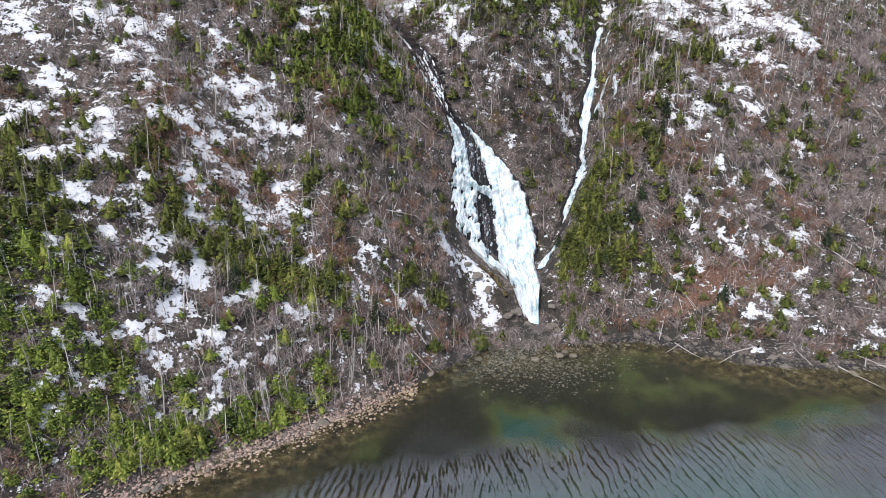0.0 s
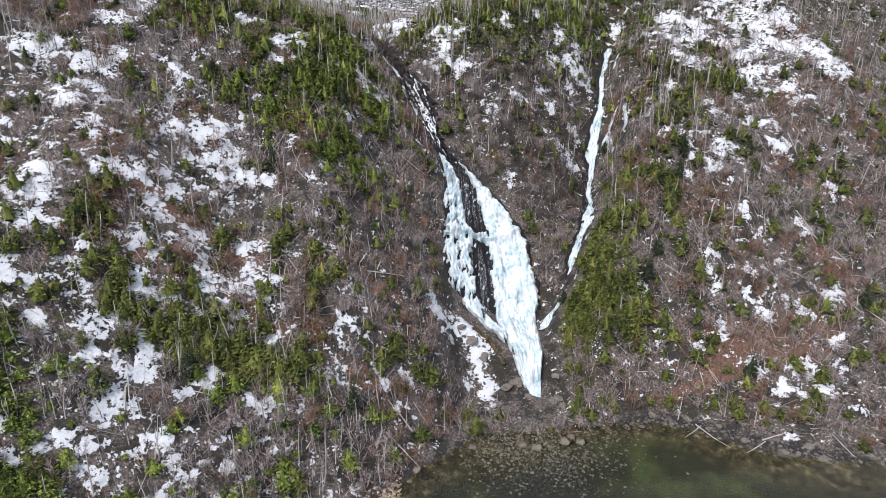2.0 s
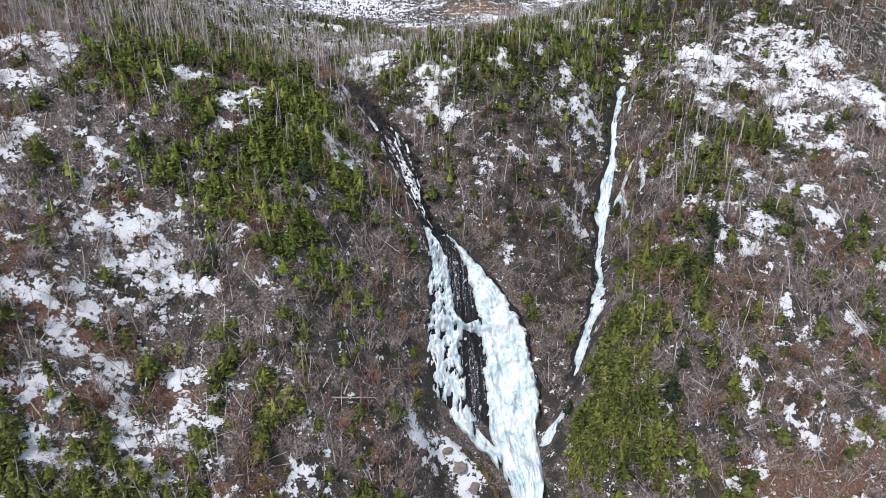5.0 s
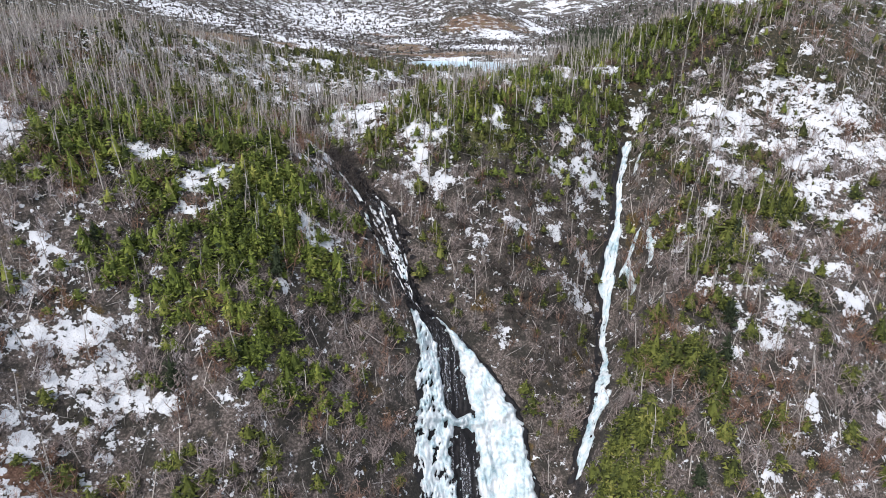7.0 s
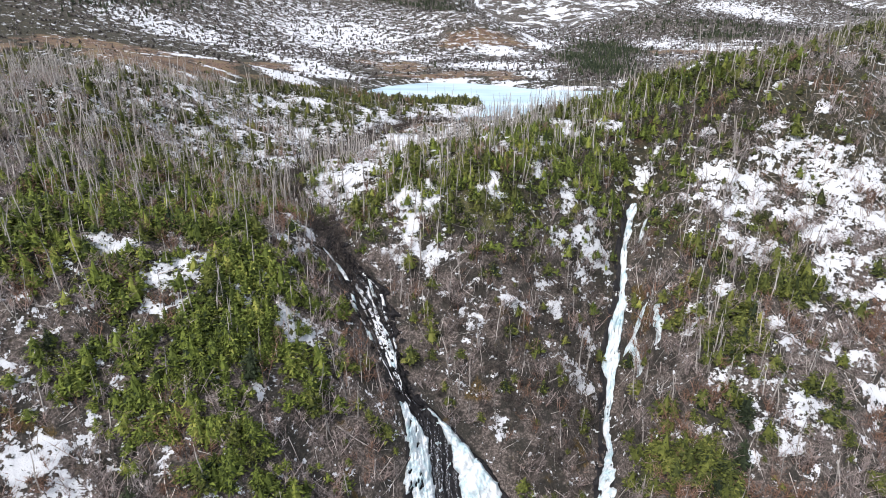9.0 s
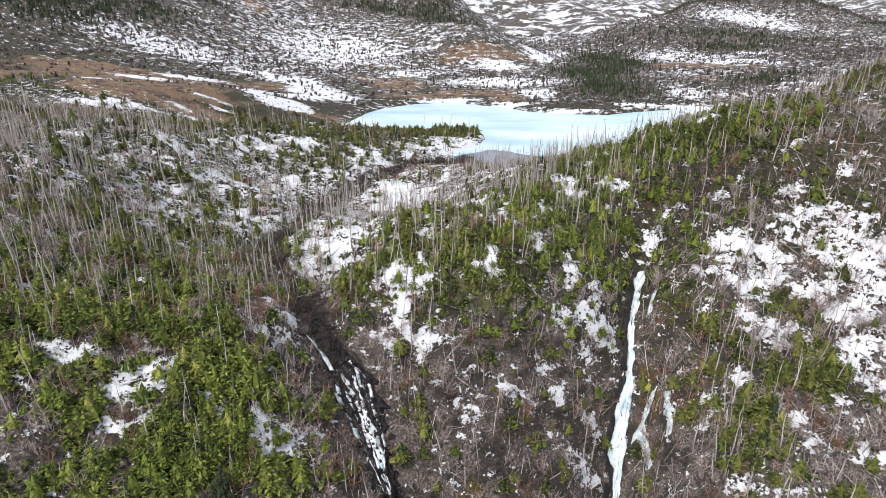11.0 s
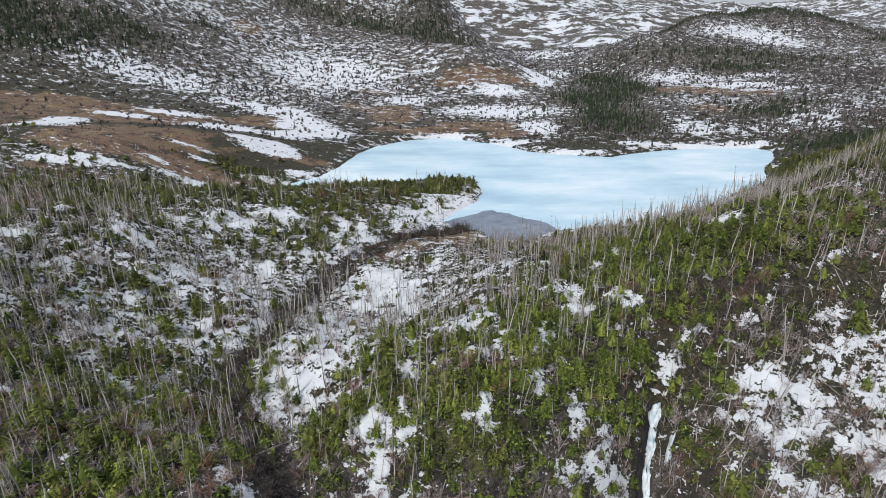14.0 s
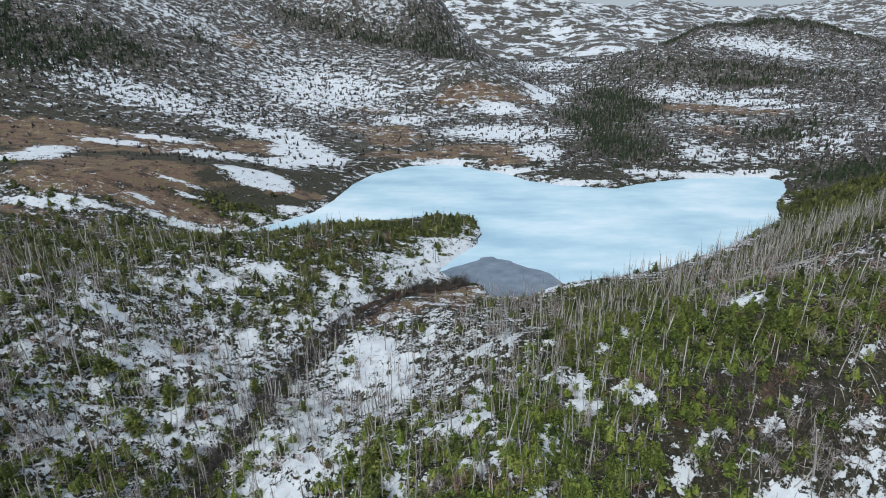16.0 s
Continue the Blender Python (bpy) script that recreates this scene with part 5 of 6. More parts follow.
def places(count, density, rng, x0, x1, y0, y1):
    """Random places by a density between 0 and 1, on land that can come into view."""
    xs, ys_ = [], []
    have = 0
    for _ in range(60):
        x, y = rng.uniform(x0, x1, 20000), rng.uniform(y0, y1, 20000)
        keep = (np.abs(x - 10) < 0.8 * y + 38) & (rng.rand(20000) < np.where(np.abs(x - 10) < 0.75 * (y - 60) + 28, 1.0, 0.45)) & (rng.rand(20000) < density(x, y)) & (y > across(SHORE_Y, x) + 2.5) & (inside(x, y, POND) < -1.0)
        d1, w1 = near_line(x, y, BROOK)
        d2, w2 = near_line(x, y, RILL)
        keep &= (d1 > np.where(y > 192, 0.15 * w1, w1 + 0.6)) & (d2 > w2 * 0.7 + 0.5)
        keep &= ~((x > 1) & (x < 27) & (y < 168) & (y > 124) & (x < 27.5 - 0.35 * np.maximum(0, y - 148)))
        xs.append(x[keep])
        ys_.append(y[keep])
        have += keep.sum()
        if have >= count:
            break
    return np.concatenate(xs)[:count], np.concatenate(ys_)[:count]


def stuff(name, arrays, mat, label, category):
    return tagged(new(name, mesh_of(name, *arrays, mat)), label, category, kind="stuff")


rng = np.random.RandomState(5)
noisy = lambda x, y, s, k: 0.5 + 0.5 * ripple(x, y, s, k)
bare = lambda x, y: 1 - 0.84 * smooth(0.3, 0.5, snow_amount(x, y))
bogless = lambda x, y: (1 - smooth(0.25, 0.6, patches(x, y, BOGS)) * (y > 262)) * (1 - 0.95 * smooth(338, 350, y + 0.35 * (x + 20)) * (x < 5) * (y < 400))
snag_t = [joined([t] + s) for t, s in (snag_pieces(rng) for _ in range(12))]
fir_t = [joined([t] + s) for t, s in (fir_pieces(rng) for _ in range(9))]
thick_fir_t = [joined([t] + s) for t, s in (fir_pieces(rng, 2.9, 1.7, 140, 0.78) for _ in range(8))]
low_fir_t = [joined([t] + s) for t, s in (fir_pieces(rng, 2.5, 1.6, 62) for _ in range(8))]
shrub_t = [joined(shrub_pieces(rng)) for _ in range(12)]
bush_t = [joined(bush_pieces(rng)) for _ in range(10)]
far_t = [joined(far_tree_pieces(rng)) for _ in range(8)]

x, y = places(6400, lambda x, y: np.clip(0.05 + 0.7 * patches(x, y, SNAGS), 0, 1) * (0.15 + noisy(x, y, 12, 31)) * bogless(x, y) * (0.5 + 0.5 * bare(x, y)), rng, -240, 260, 55, 345)
size, high = rng.uniform(0.35, 1.1, len(x)), y > 188
stuff("dead_standing_trees", scattered(snag_t, x[~high], y[~high], size[~high], rng, lean=0.08), SNAG_BARK, "thin pale grey dead conifers standing on the slope", "dead trees")
stuff("dead_plateau_trees", scattered(snag_t, x[high], y[high], size[high], rng, lean=0.08), PLATEAU_BARK, "thin dark grey dead conifers standing on the plateau", "dead trees")
x, y = places(4000, lambda x, y: np.clip(0.05 * smooth(0.5, 0.7, noisy(x, y, 11, 36)) + 0.012 + patches(x, y, GREEN) * smooth(0.3, 0.65, noisy(x, y, 5, 33)), 0, 1) * (0.08 + 0.92 * bare(x, y)), rng, -160, 170, 50, 187)
low = (x < -4) & (y < 112 + 0.2 * x)
mid = ~low & (x < -6) & (y > 138)
low_or_mid = low | mid
stuff("mossy_slope_firs", scattered(fir_t, x[mid], y[mid], 0.4 + 1.0 * rng.rand(mid.sum()) ** 1.6, rng, stretch=0.3), VIVID_NEEDLE, "vivid green firs among dead trees on the upper slope", "firs")
stuff("young_firs", scattered(fir_t, x[~low_or_mid], y[~low_or_mid], 0.4 + 1.1 * rng.rand((~low_or_mid).sum()) ** 1.6, rng, stretch=0.3), FIR_NEEDLE, "thicket of dark green fir trees on the slope", "firs")
stuff("shore_firs", scattered(thick_fir_t, x[low], y[low], 0.4 + 1.0 * rng.rand(low.sum()) ** 1.6, rng, stretch=0.3), BRIGHT_NEEDLE, "thicket of bright green young firs above the shore", "firs")
x, y = places(4800, lambda x, y: np.clip(0.14 * noisy(x, y, 9, 37) + patches(x, y, GREEN) * smooth(0.3, 0.6, noisy(x, y, 6, 34)), 0, 1) * (0.35 + 0.65 * bare(x, y)) * bogless(x, y) * (1 - 0.92 * bump(x, y, 88, 258, 15, 8)), rng, -240, 260, 187, 388)
stuff("plateau_firs", scattered(low_fir_t, x, y, 0.4 + 1.0 * rng.rand(len(x)) ** 1.5, rng, stretch=0.3), PLATEAU_NEEDLE, "small green fir trees on the plateau and ridge", "firs")
x, y = places(1700, lambda x, y: np.clip(bump(x, y, 18, 203, 22, 10) + bump(x, y, 42, 214, 24, 11) + 0.8 * bump(x, y, 66, 230, 22, 10) + 0.5 * bump(x, y, -40, 198, 30, 16), 0, 1) * smooth(0.4, 0.58, noisy(x, y, 6, 39)) * (0.2 + 0.8 * bare(x, y)), rng, -90, 110, 186, 252)
stuff("knoll_firs", scattered(low_fir_t, x, y, 0.4 + 0.8 * rng.rand(len(x)) ** 1.4, rng, stretch=0.3), VIVID_NEEDLE, "vivid green young firs on the knoll above the falls", "firs")
mat_t = [joined(s[1:]) for t, s in (fir_pieces(rng, 1.15, 1.7, 46, 0.8) for _ in range(8))]
x, y = places(6500, lambda x, y: np.clip(patches(x, y, GREEN) * smooth(0.3, 0.55, noisy(x, y, 7, 34)), 0, 1) * (0.1 + 0.9 * bare(x, y)) * bogless(x, y), rng, -160, 190, 50, 370)
for band, mat in (((x < -4) & (y < 118 + 0.2 * x), BRIGHT_NEEDLE), ((y > 186) & (y < 246), VIVID_NEEDLE), (y >= 246, PLATEAU_NEEDLE)):
    stuff("low_fir_mat", scattered(mat_t, x[band], y[band], rng.uniform(0.6, 1.35, band.sum()), rng, stretch=0.4), mat, "carpet of low olive-green fir between the dead trees", "firs")
band = ~(((x < -4) & (y < 118 + 0.2 * x)) | (y > 186))
stuff("low_fir_mat", scattered(mat_t, x[band], y[band], rng.uniform(0.5, 1.2, band.sum()), rng, stretch=0.4), FIR_NEEDLE, "carpet of low dark green fir on the slope", "firs")
x, y = places(4900, lambda x, y: np.clip(0.9 - 0.45 * patches(x, y, GREEN), 0.2, 1) * (0.25 + 0.9 * noisy(x, y, 8, 35)) * np.maximum(bare(x, y), 0.5 * bump(x, y, 95, 192, 40, 26)) * (1 - 0.6 * bump(x, y, 28, 180, 22, 20)) * (1 - 0.85 * smooth(185, 212, y)) * bogless(x, y), rng, -150, 190, 50, 320)
stuff("bare_shrubs", scattered(shrub_t, x, y, rng.uniform(0.6, 1.9, len(x)), rng, stretch=0.3), TWIG, "leafless grey-brown bushes on the slope", "shrubs")
x, y = places(2000, lambda x, y: np.clip(bump(x, y, -70, 195, 60, 50) + 1.3 * bump(x, y, -50, 86, 36, 20) + bump(x, y, -70, 140, 26, 24) + bump(x, y, 85, 215, 40, 20), 0, 1) * smooth(0.25, 0.6, noisy(x, y, 8, 38)), rng, -160, 150, 60, 290)
stuff("grey_shrubs", scattered(shrub_t, x, y, rng.uniform(0.5, 1.4, len(x)), rng, stretch=0.3), GREY_TWIG, "pale grey leafless bushes among the dead trees", "shrubs")
x, y = places(8000, lambda x, y: np.clip((0.003 + smooth(0.2, 1.05, patches(x, y, WOODS) * (0.35 + 0.9 * noisy(x, y, 26, 42)) + 0.5 * (noisy(x, y, 9, 45) - 0.5))), 0, 1) * bogless(x, y) * (1 - smooth(900, 1200, y)), rng, -800, 900, 390, 1200)
stuff("distant_conifers", scattered(far_t, x, y, rng.uniform(0.3, 0.85, len(x)), rng), SPRUCE_NEEDLE, "dark conifers on the distant hills", "conifers")
x, y = places(5000, lambda x, y: np.clip((0.004 + patches(x, y, BARE_WOODS) + 0.5 * patches(x, y, WOODS)) * smooth(0.3, 0.6, noisy(x, y, 18, 43)), 0, 1) * bogless(x, y), rng, -500, 800, 380, 1100)
stuff("distant_bare_trees", scattered(far_t, x, y, rng.uniform(0.25, 0.7, len(x)), rng), FAR_TWIG, "grey-brown leafless woods on the distant hills", "bare trees")
x, y = places(26000, lambda x, y: np.clip((0.25 + patches(x, y, BARE_WOODS)) * smooth(0.3, 0.65, noisy(x, y, 14, 46)), 0, 1) * (0.25 + 0.75 * bogless(x, y)), rng, -480, 640, 380, 960)
stuff("distant_scrub", scattered(bush_t, x, y, rng.uniform(0.5, 1.5, len(x)), rng, stretch=0.4), FAR_TWIG, "low grey leafless scrub on the distant slopes", "scrub")
x, y = places(9000, lambda x, y: np.clip(0.1 + 0.9 * smooth(0.2, 0.5, snow_amount(x, y)), 0, 1) * (0.2 + 0.8 * smooth(0.35, 0.6, noisy(x, y, 6, 47))), rng, -200, 220, 100, 385)
stuff("dwarf_bushes", scattered(bush_t, x, y, rng.uniform(0.15, 0.55, len(x)), rng, stretch=0.3), HEATH_BUSH, "dark low heath bushes poking through the snow", "bushes")


def stick_pieces(rng):
    """A fallen dead stem with two or three broken side branches, lying along x."""
    long, bow = rng.uniform(2.0, 5.5), rng.normal(0, 0.2)
    out = [tube((-0.5 * long, 0, 0.1), (0, bow, 0.2), 0.075, 0.06), tube((0, bow, 0.2), (0.5 * long, 0, 0.25), 0.06, 0)]
    for _ in range(rng.randint(2, 5)):
        p = np.array([rng.uniform(-0.2, 0.45) * long, 0.6 * bow, 0.2])
        out.append(blade(p, p + (rng.uniform(0.1, 0.9), rng.uniform(-0.9, 0.9), rng.uniform(0.0, 0.7)), 0.028, rng))
    return out


def lying(templates, x, y, size, rng):
    """Stems that lie on the slope, each tilted with the ground under its two ends."""
    pieces = []
    turn = rng.uniform(0, 6.283, len(x))
    ends = 1.8 * size
    za, zb = height(x - ends * np.cos(turn), y - ends * np.sin(turn)), height(x + ends * np.cos(turn), y + ends * np.sin(turn))
    for k in range(len(x)):
        v, f = templates[k % len(templates)]
        c, sn, rise = np.cos(turn[k]), np.sin(turn[k]), (zb[k] - za[k]) / (2 * ends[k])
        vx, vy = v[:, 0] * size[k], v[:, 1] * size[k]
        pieces.append((np.stack([x[k] + c * vx - sn * vy, y[k] + sn * vx + c * vy, 0.5 * (za[k] + zb[k]) + rise * vx + v[:, 2] * size[k]], -1), f))
    return joined(pieces)


stick_t = [joined(stick_pieces(rng)) for _ in range(14)]
x, y = places(5200, lambda x, y: np.clip(0.35 + 0.5 * bump(x, y, 85, 135, 40, 26) + 1.3 * bump(x, y, 98, 192, 34, 24) + 0.5 * bump(x, y, -40, 122, 30, 16) + bump(x, y, 90, 256, 16, 9), 0, 1) * (1 - 0.75 * smooth(205, 225, y) * (1 - bump(x, y, 90, 256, 16, 9))), rng, -130, 150, 60, 275)
stuff("fallen_stems", lying(stick_t, x, y, rng.uniform(0.5, 1.3, len(x)), rng), SNAG_BARK, "pale bleached stems and branches strewn over the slope", "dead wood")


# dark bushes that fill the gully of the brook across the plateau
line = np.array(BROOK)[5:]
k = rng.uniform(0, len(line) - 1.001, 850)
i = k.astype(int)
x, y = (line[i, j] + (k - i) * (line[i + 1, j] - line[i, j]) + rng.normal(0, 2.1, 850) for j in (0, 1))
stuff("gully_shrubs", scattered(shrub_t, x, y, rng.uniform(0.4, 1.35, 850), rng, stretch=0.3), DARK_TWIG, "dark leafless bushes in the gully of the brook", "shrubs")
DUSKY = [(60, 215.8, 10.1, 3.6, 1), (72.1, 211.7, 9.1, 4, 1), (75.1, 220.2, 7, 3, 1), (55, 212, 9.1, 3, 1), (62, 219.5, 9.4, 3, 1), (43.1, 208.9, 6.1, 4.4, 1)]
x, y = places(1000, lambda x, y: np.clip(bump(x, y, 28, 178, 20, 18) + 0.8 * patches(x, y, DUSKY), 0, 1), rng, -10, 120, 140, 265)
stuff("dark_shrubs", scattered(shrub_t, x, y, rng.uniform(0.5, 1.3, len(x)), rng, stretch=0.3), DARK_TWIG, "dark brown leafless bushes between the two frozen streams", "shrubs")


# ---- the frozen waterfall ----
def part(name, arrays, mat, parent, label="", shade=False):
    ob = new(name, mesh_of(name, *arrays, mat, shade))
    ob.parent = parent
    return tagged(ob, label)


FALL_V = [0, 0.12, 0.28, 0.42, 0.56, 0.68, 0.8, 0.9, 1.0]
FALL_L = [(0.5, 168), (2.2, 163.9), (2.2, 158.8), (1.8, 154.4), (1.6, 149.4), (2.8, 144.4), (6.1, 141.4), (13.9, 136.2), (19.5, 127.3)]
FALL_R = [(4.3, 170.1), (10.3, 168.3), (17.4, 164.8), (23.0, 160.3), (24.6, 155.1), (26.1, 148.7), (24.9, 142.1), (24.2, 134), (23.3, 125.5)]
DARK_FROM = [0.3, 0.42, 0.3, 0.3, 0.31, 0.28, 0.3, 0.38, 0.38]
DARK_TO = [1.0, 0.86, 0.66, 0.6, 0.57, 0.53, 0.47, 0.38, 0.38]


def fall_grid(rows, cols):
    v, u = np.meshgrid(np.linspace(0, 1, rows), np.linspace(0, 1, cols), indexing="ij")
    lx, ly = (np.interp(v, FALL_V, [p[i] for p in FALL_L]) for i in (0, 1))
    rx, ry = (np.interp(v, FALL_V, [p[i] for p in FALL_R]) for i in (0, 1))
    x, y = lx + u * (rx - lx), ly + u * (ry - ly)
    return u, v, x, y, rx - lx


def fall_ice():
    u, v, x, y, wide = fall_grid(190, 120)
    z = height(x, y)
    ragged = 0.06 * ripple(x, z, 7, 50) + 0.035 * ripple(x, z, 2.2, 49)
    edge = smooth(0.02, 0.09, u + ragged) * smooth(0.02, 0.09, 1 - u + 0.6 * ragged) * smooth(0, 0.03, v) * (1 - 0.6 * smooth(0.95, 1, v))
    column = np.abs(ripple(x * 1.0, v * 9, 3.2, 51))
    lump = ripple(x, z, 6.5, 52)
    knob = np.abs(ripple(x, z, 2.0, 53))
    out = edge * (1.2 + 0.8 * lump + 0.45 * column + 0.9 * knob + 0.35 * np.abs(ripple(x, z, 1.1, 47))) - 0.7 * (1 - edge)
    out = np.where(ripple(x, z * 0.7, 2.6, 48) * (1 - smooth(0.2, 0.45, u)) > 0.38, -0.8, out)
    lo, hi = np.interp(v, FALL_V, DARK_FROM), np.interp(v, FALL_V, DARK_TO)
    dark = smooth(0, 0.05, u - lo + 0.05 * ripple(x, z, 4, 54)) * smooth(0, 0.05, hi - u + 0.05 * ripple(x, z, 4, 55))
    ledge = np.exp(-((v - 0.405 - 0.015 * ripple(x, z, 5, 60)) / 0.022) ** 2)
    dark = dark * (1 - ledge) * smooth(-0.6, -0.3, -np.abs(ripple(x, z, 3.0, 56)) + 0.25)
    out = out * (1 - dark) - 1.0 * dark + ledge * 0.9 * edge
    return (np.stack([x, y - 0.7 * out, z + 0.65 * out], -1).reshape(-1, 3), grid_faces(*x.shape))


def fall_rock():
    u, v, x, y, wide = fall_grid(150, 90)
    x = x + (u - 0.5) * (0.9 + 1.2 * ripple(x, v * 40, 5, 59))
    z = height(x, y)
    edge = smooth(0, 0.08, u) * (1 - smooth(0.94, 1, u)) * (1 - smooth(0.7, 0.85, v))
    out = edge * (0.25 + 0.75 * np.abs(ripple(x, z, 3.0, 57)) + 0.3 * ripple(x, z, 1.2, 58)) - 0.6 * (1 - edge)
    return (np.stack([x, y - 0.7 * out, z + 0.65 * out], -1).reshape(-1, 3), grid_faces(*x.shape))


def strip(line, rows, cols, swell, seed, cut=2.0, scale=1.0, rise=0.3):
    """A ribbon of ice, rock or water that follows a line of (x, y, half width) down the slope."""
    pts = np.array(line, float)
    along = np.r_[0, np.cumsum(np.hypot(*np.diff(pts[:, :2], axis=0).T))]
    t, u = np.meshgrid(np.linspace(0, along[-1], rows), np.linspace(-1, 1, cols), indexing="ij")
    cx, cy, w = (np.interp(t, along, pts[:, i]) for i in range(3))
    w = w * scale * (0.78 + 0.5 * ripple(t, 0 * t, 7, seed)) + 0.1
    x = cx + u * w + 0.5 * ripple(t, 0 * t, 9, seed + 1)
    y = cy + 0.3 * ripple(t, u, 5, seed + 2)
    z = height(x, y)
    edge = 1 - smooth(0.7, 1.0, np.abs(u) + 0.15 * ripple(x, t, 2.5, seed + 3))
    out = edge * (rise + swell * np.abs(ripple(x, t, 2.4, seed + 4)) + 0.4 * swell * ripple(x, t, 1.1, seed + 5)) - 0.5 * (1 - edge)
    out = np.where(ripple(x * 1.6, t * 0.7, 3.0, seed + 6) > cut, -0.6, out)
    return (np.stack([x, y - 0.7 * out, z + 0.65 * out], -1).reshape(-1, 3), grid_faces(*x.shape))


def strand(u0, v0, v1, seed, wide=0.12):
    """One thread of falling water over the rock face."""
    n = 40
    v = np.linspace(v0, v1, n)
    lx, ly, rx, ry = (np.interp(v, FALL_V, [p[i] for p in side]) for side in (FALL_L, FALL_R) for i in (0, 1))
    x = u0 + 0.5 * ripple(v * 60, 0 * v + seed, 16, seed) + 0.15 * ripple(v * 60, 0 * v, 3, seed + 1) + 3.5 * (v - v0)
    y = ly + (x - lx) / np.maximum(rx - lx, 0.5) * (ry - ly)
    z = height(x, y)
    w = wide * (0.5 + 0.5 * np.abs(ripple(v * 60, 0 * v, 5, seed + 2))) * np.sin(np.pi * np.clip((v - v0) / (v1 - v0), 0.04, 0.96)) ** 0.5
    out = 0.95 + 0.1 * ripple(x, z, 2, seed + 3)
    a = np.stack([x - w, y - 0.7 * out, z + 0.65 * out], -1)
    b = np.stack([x, y - 0.7 * out - 0.1, z + 0.65 * out + 0.1], -1)
    c = np.stack([x + w, y - 0.7 * out, z + 0.65 * out], -1)
    i = np.arange(n - 1)
    f = np.concatenate([np.stack([i, i + 1, n + i + 1, n + i], -1), np.stack([n + i, n + i + 1, 2 * n + i + 1, 2 * n + i], -1)])
    return np.vstack([a, b, c]), f


fall = tagged(new("frozen_waterfall"), "large frozen waterfall of blue-white ice over black rock", "waterfall")
fall.location = (22, 125, 0)
bpy.context.view_layer.update()


def fall_part(name, arrays, mat, label, shade=False):
    ob = part(name, arrays, mat, fall, label, shade)
    ob.matrix_parent_inverse = Matrix.Translation((-22, -125, 0))
    return ob


fall_part("ice_curtain", fall_ice(), ICE, "lumpy blue-white ice curtain", True)
fall_part("rock_face", fall_rock(), WET_ROCK, "wet black rock face", True)
srng = np.random.RandomState(8)
for k in range(44):
    high = k < 26
    fall_part("water_strand", strand(srng.uniform(4.0, 11.5) if high else srng.uniform(7.5, 14.0), 0.04 + 0.12 * srng.rand() if high else 0.43 + 0.08 * srng.rand(), 0.28 + 0.1 * srng.rand() if high else 0.6 + 0.2 * srng.rand(), 200 + 9 * k, srng.uniform(0.08, 0.42) if high else srng.uniform(0.06, 0.34)), VEIL, "", True)
CASCADE = [(3.0, 168.7, 1.8), (0.3, 169.2, 1.1), (-1.3, 171.8, 1.3), (-3, 175, 2.4), (-5.6, 178.8, 3.7), (-8, 182.2, 4.2), (-10, 184.6, 2.6), (-11.5, 186.6, 1.0)]
fall_part("upper_rock", strip([(x + 1.3, y + 0.3, w) for x, y, w in CASCADE], 150, 34, 1.6, 61, scale=1.8, rise=0.25), WET_ROCK, "wet black rock of the upper cascade", True)
for k in range(18):
    du, sc = srng.uniform(-1.1, 0.9), srng.uniform(0.06, 0.16)
    first, last = srng.randint(0, 3), srng.randint(5, 8)
    fall_part("cascade_water", strip([(x + 0.7 + du * w, y, w) for x, y, w in CASCADE[first:last]], 120, 5, 0.1, 71 + 11 * k, cut=0.22, scale=sc, rise=0.95), FOAM if k % 2 else VEIL, "thin white thread of the upper cascade", True)
for k, line in enumerate(([(-0.3, 172.2, 0.6), (-1, 174.6, 0.9), (-2.2, 177, 0.5)], [(-4.6, 174.6, 0.4), (-5.6, 175.6, 0.5)], [(-9.5, 181.8, 0.6), (-11.4, 183.4, 0.8), (-13.6, 184.6, 0.5)], [(-4.4, 181.2, 0.6), (-5.8, 183.2, 0.6)], [(-7.8, 178, 0.5), (-8.6, 180, 0.4)])):
    fall_part("ice_rim", strip(line, 40, 14, 0.5, 140 + 11 * k, cut=0.9, rise=0.9), ICE, "rim of white ice beside the cascade", True)
rill = tagged(new("frozen_rill"), "narrow frozen side stream of white ice", "frozen stream")
RILLS = (("ice_ribbon", [(32.5, 150, 0.6), (34.2, 153.3, 1.4), (36, 156.6, 2.0), (37.8, 159.6, 2.3), (39.8, 164.4, 2.1), (41, 169, 1.0), (42.2, 175.5, 0.6), (43.6, 181.2, 1.0), (44.3, 185, 2.0), (45.6, 187.8, 2.0), (47.4, 191.6, 1.4), (48.6, 196.5, 0.7), (49.8, 201, 0.9), (52.4, 206.5, 1.2), (53.4, 208.6, 0.9)], 220),
         ("ice_apron", [(25.0, 140.2, 1.5), (27.0, 142.7, 1.7), (30.0, 145.2, 1.0)], 30),
         ("ice_finger", [(51.2, 187.8, 0.6), (49.5, 186.2, 0.8), (47.4, 184.5, 0.8)], 40),
         ("ice_finger", [(52.6, 186, 0.7), (52.8, 182.2, 0.9), (51.7, 179.8, 0.5)], 40),
         ("ice_finger", [(48.3, 185.5, 0.7), (48.8, 179.0, 0.9)], 40),
         ("ice_finger", [(54.0, 202, 0.5), (52.4, 199.1, 0.7)], 20))
for k, (name, line, rows) in enumerate(RILLS):
    part(name, strip(line, rows, 22, 0.9, 81 + 13 * k, cut=0.62, scale=0.95, rise=0.45), ICE, rill, "", True)
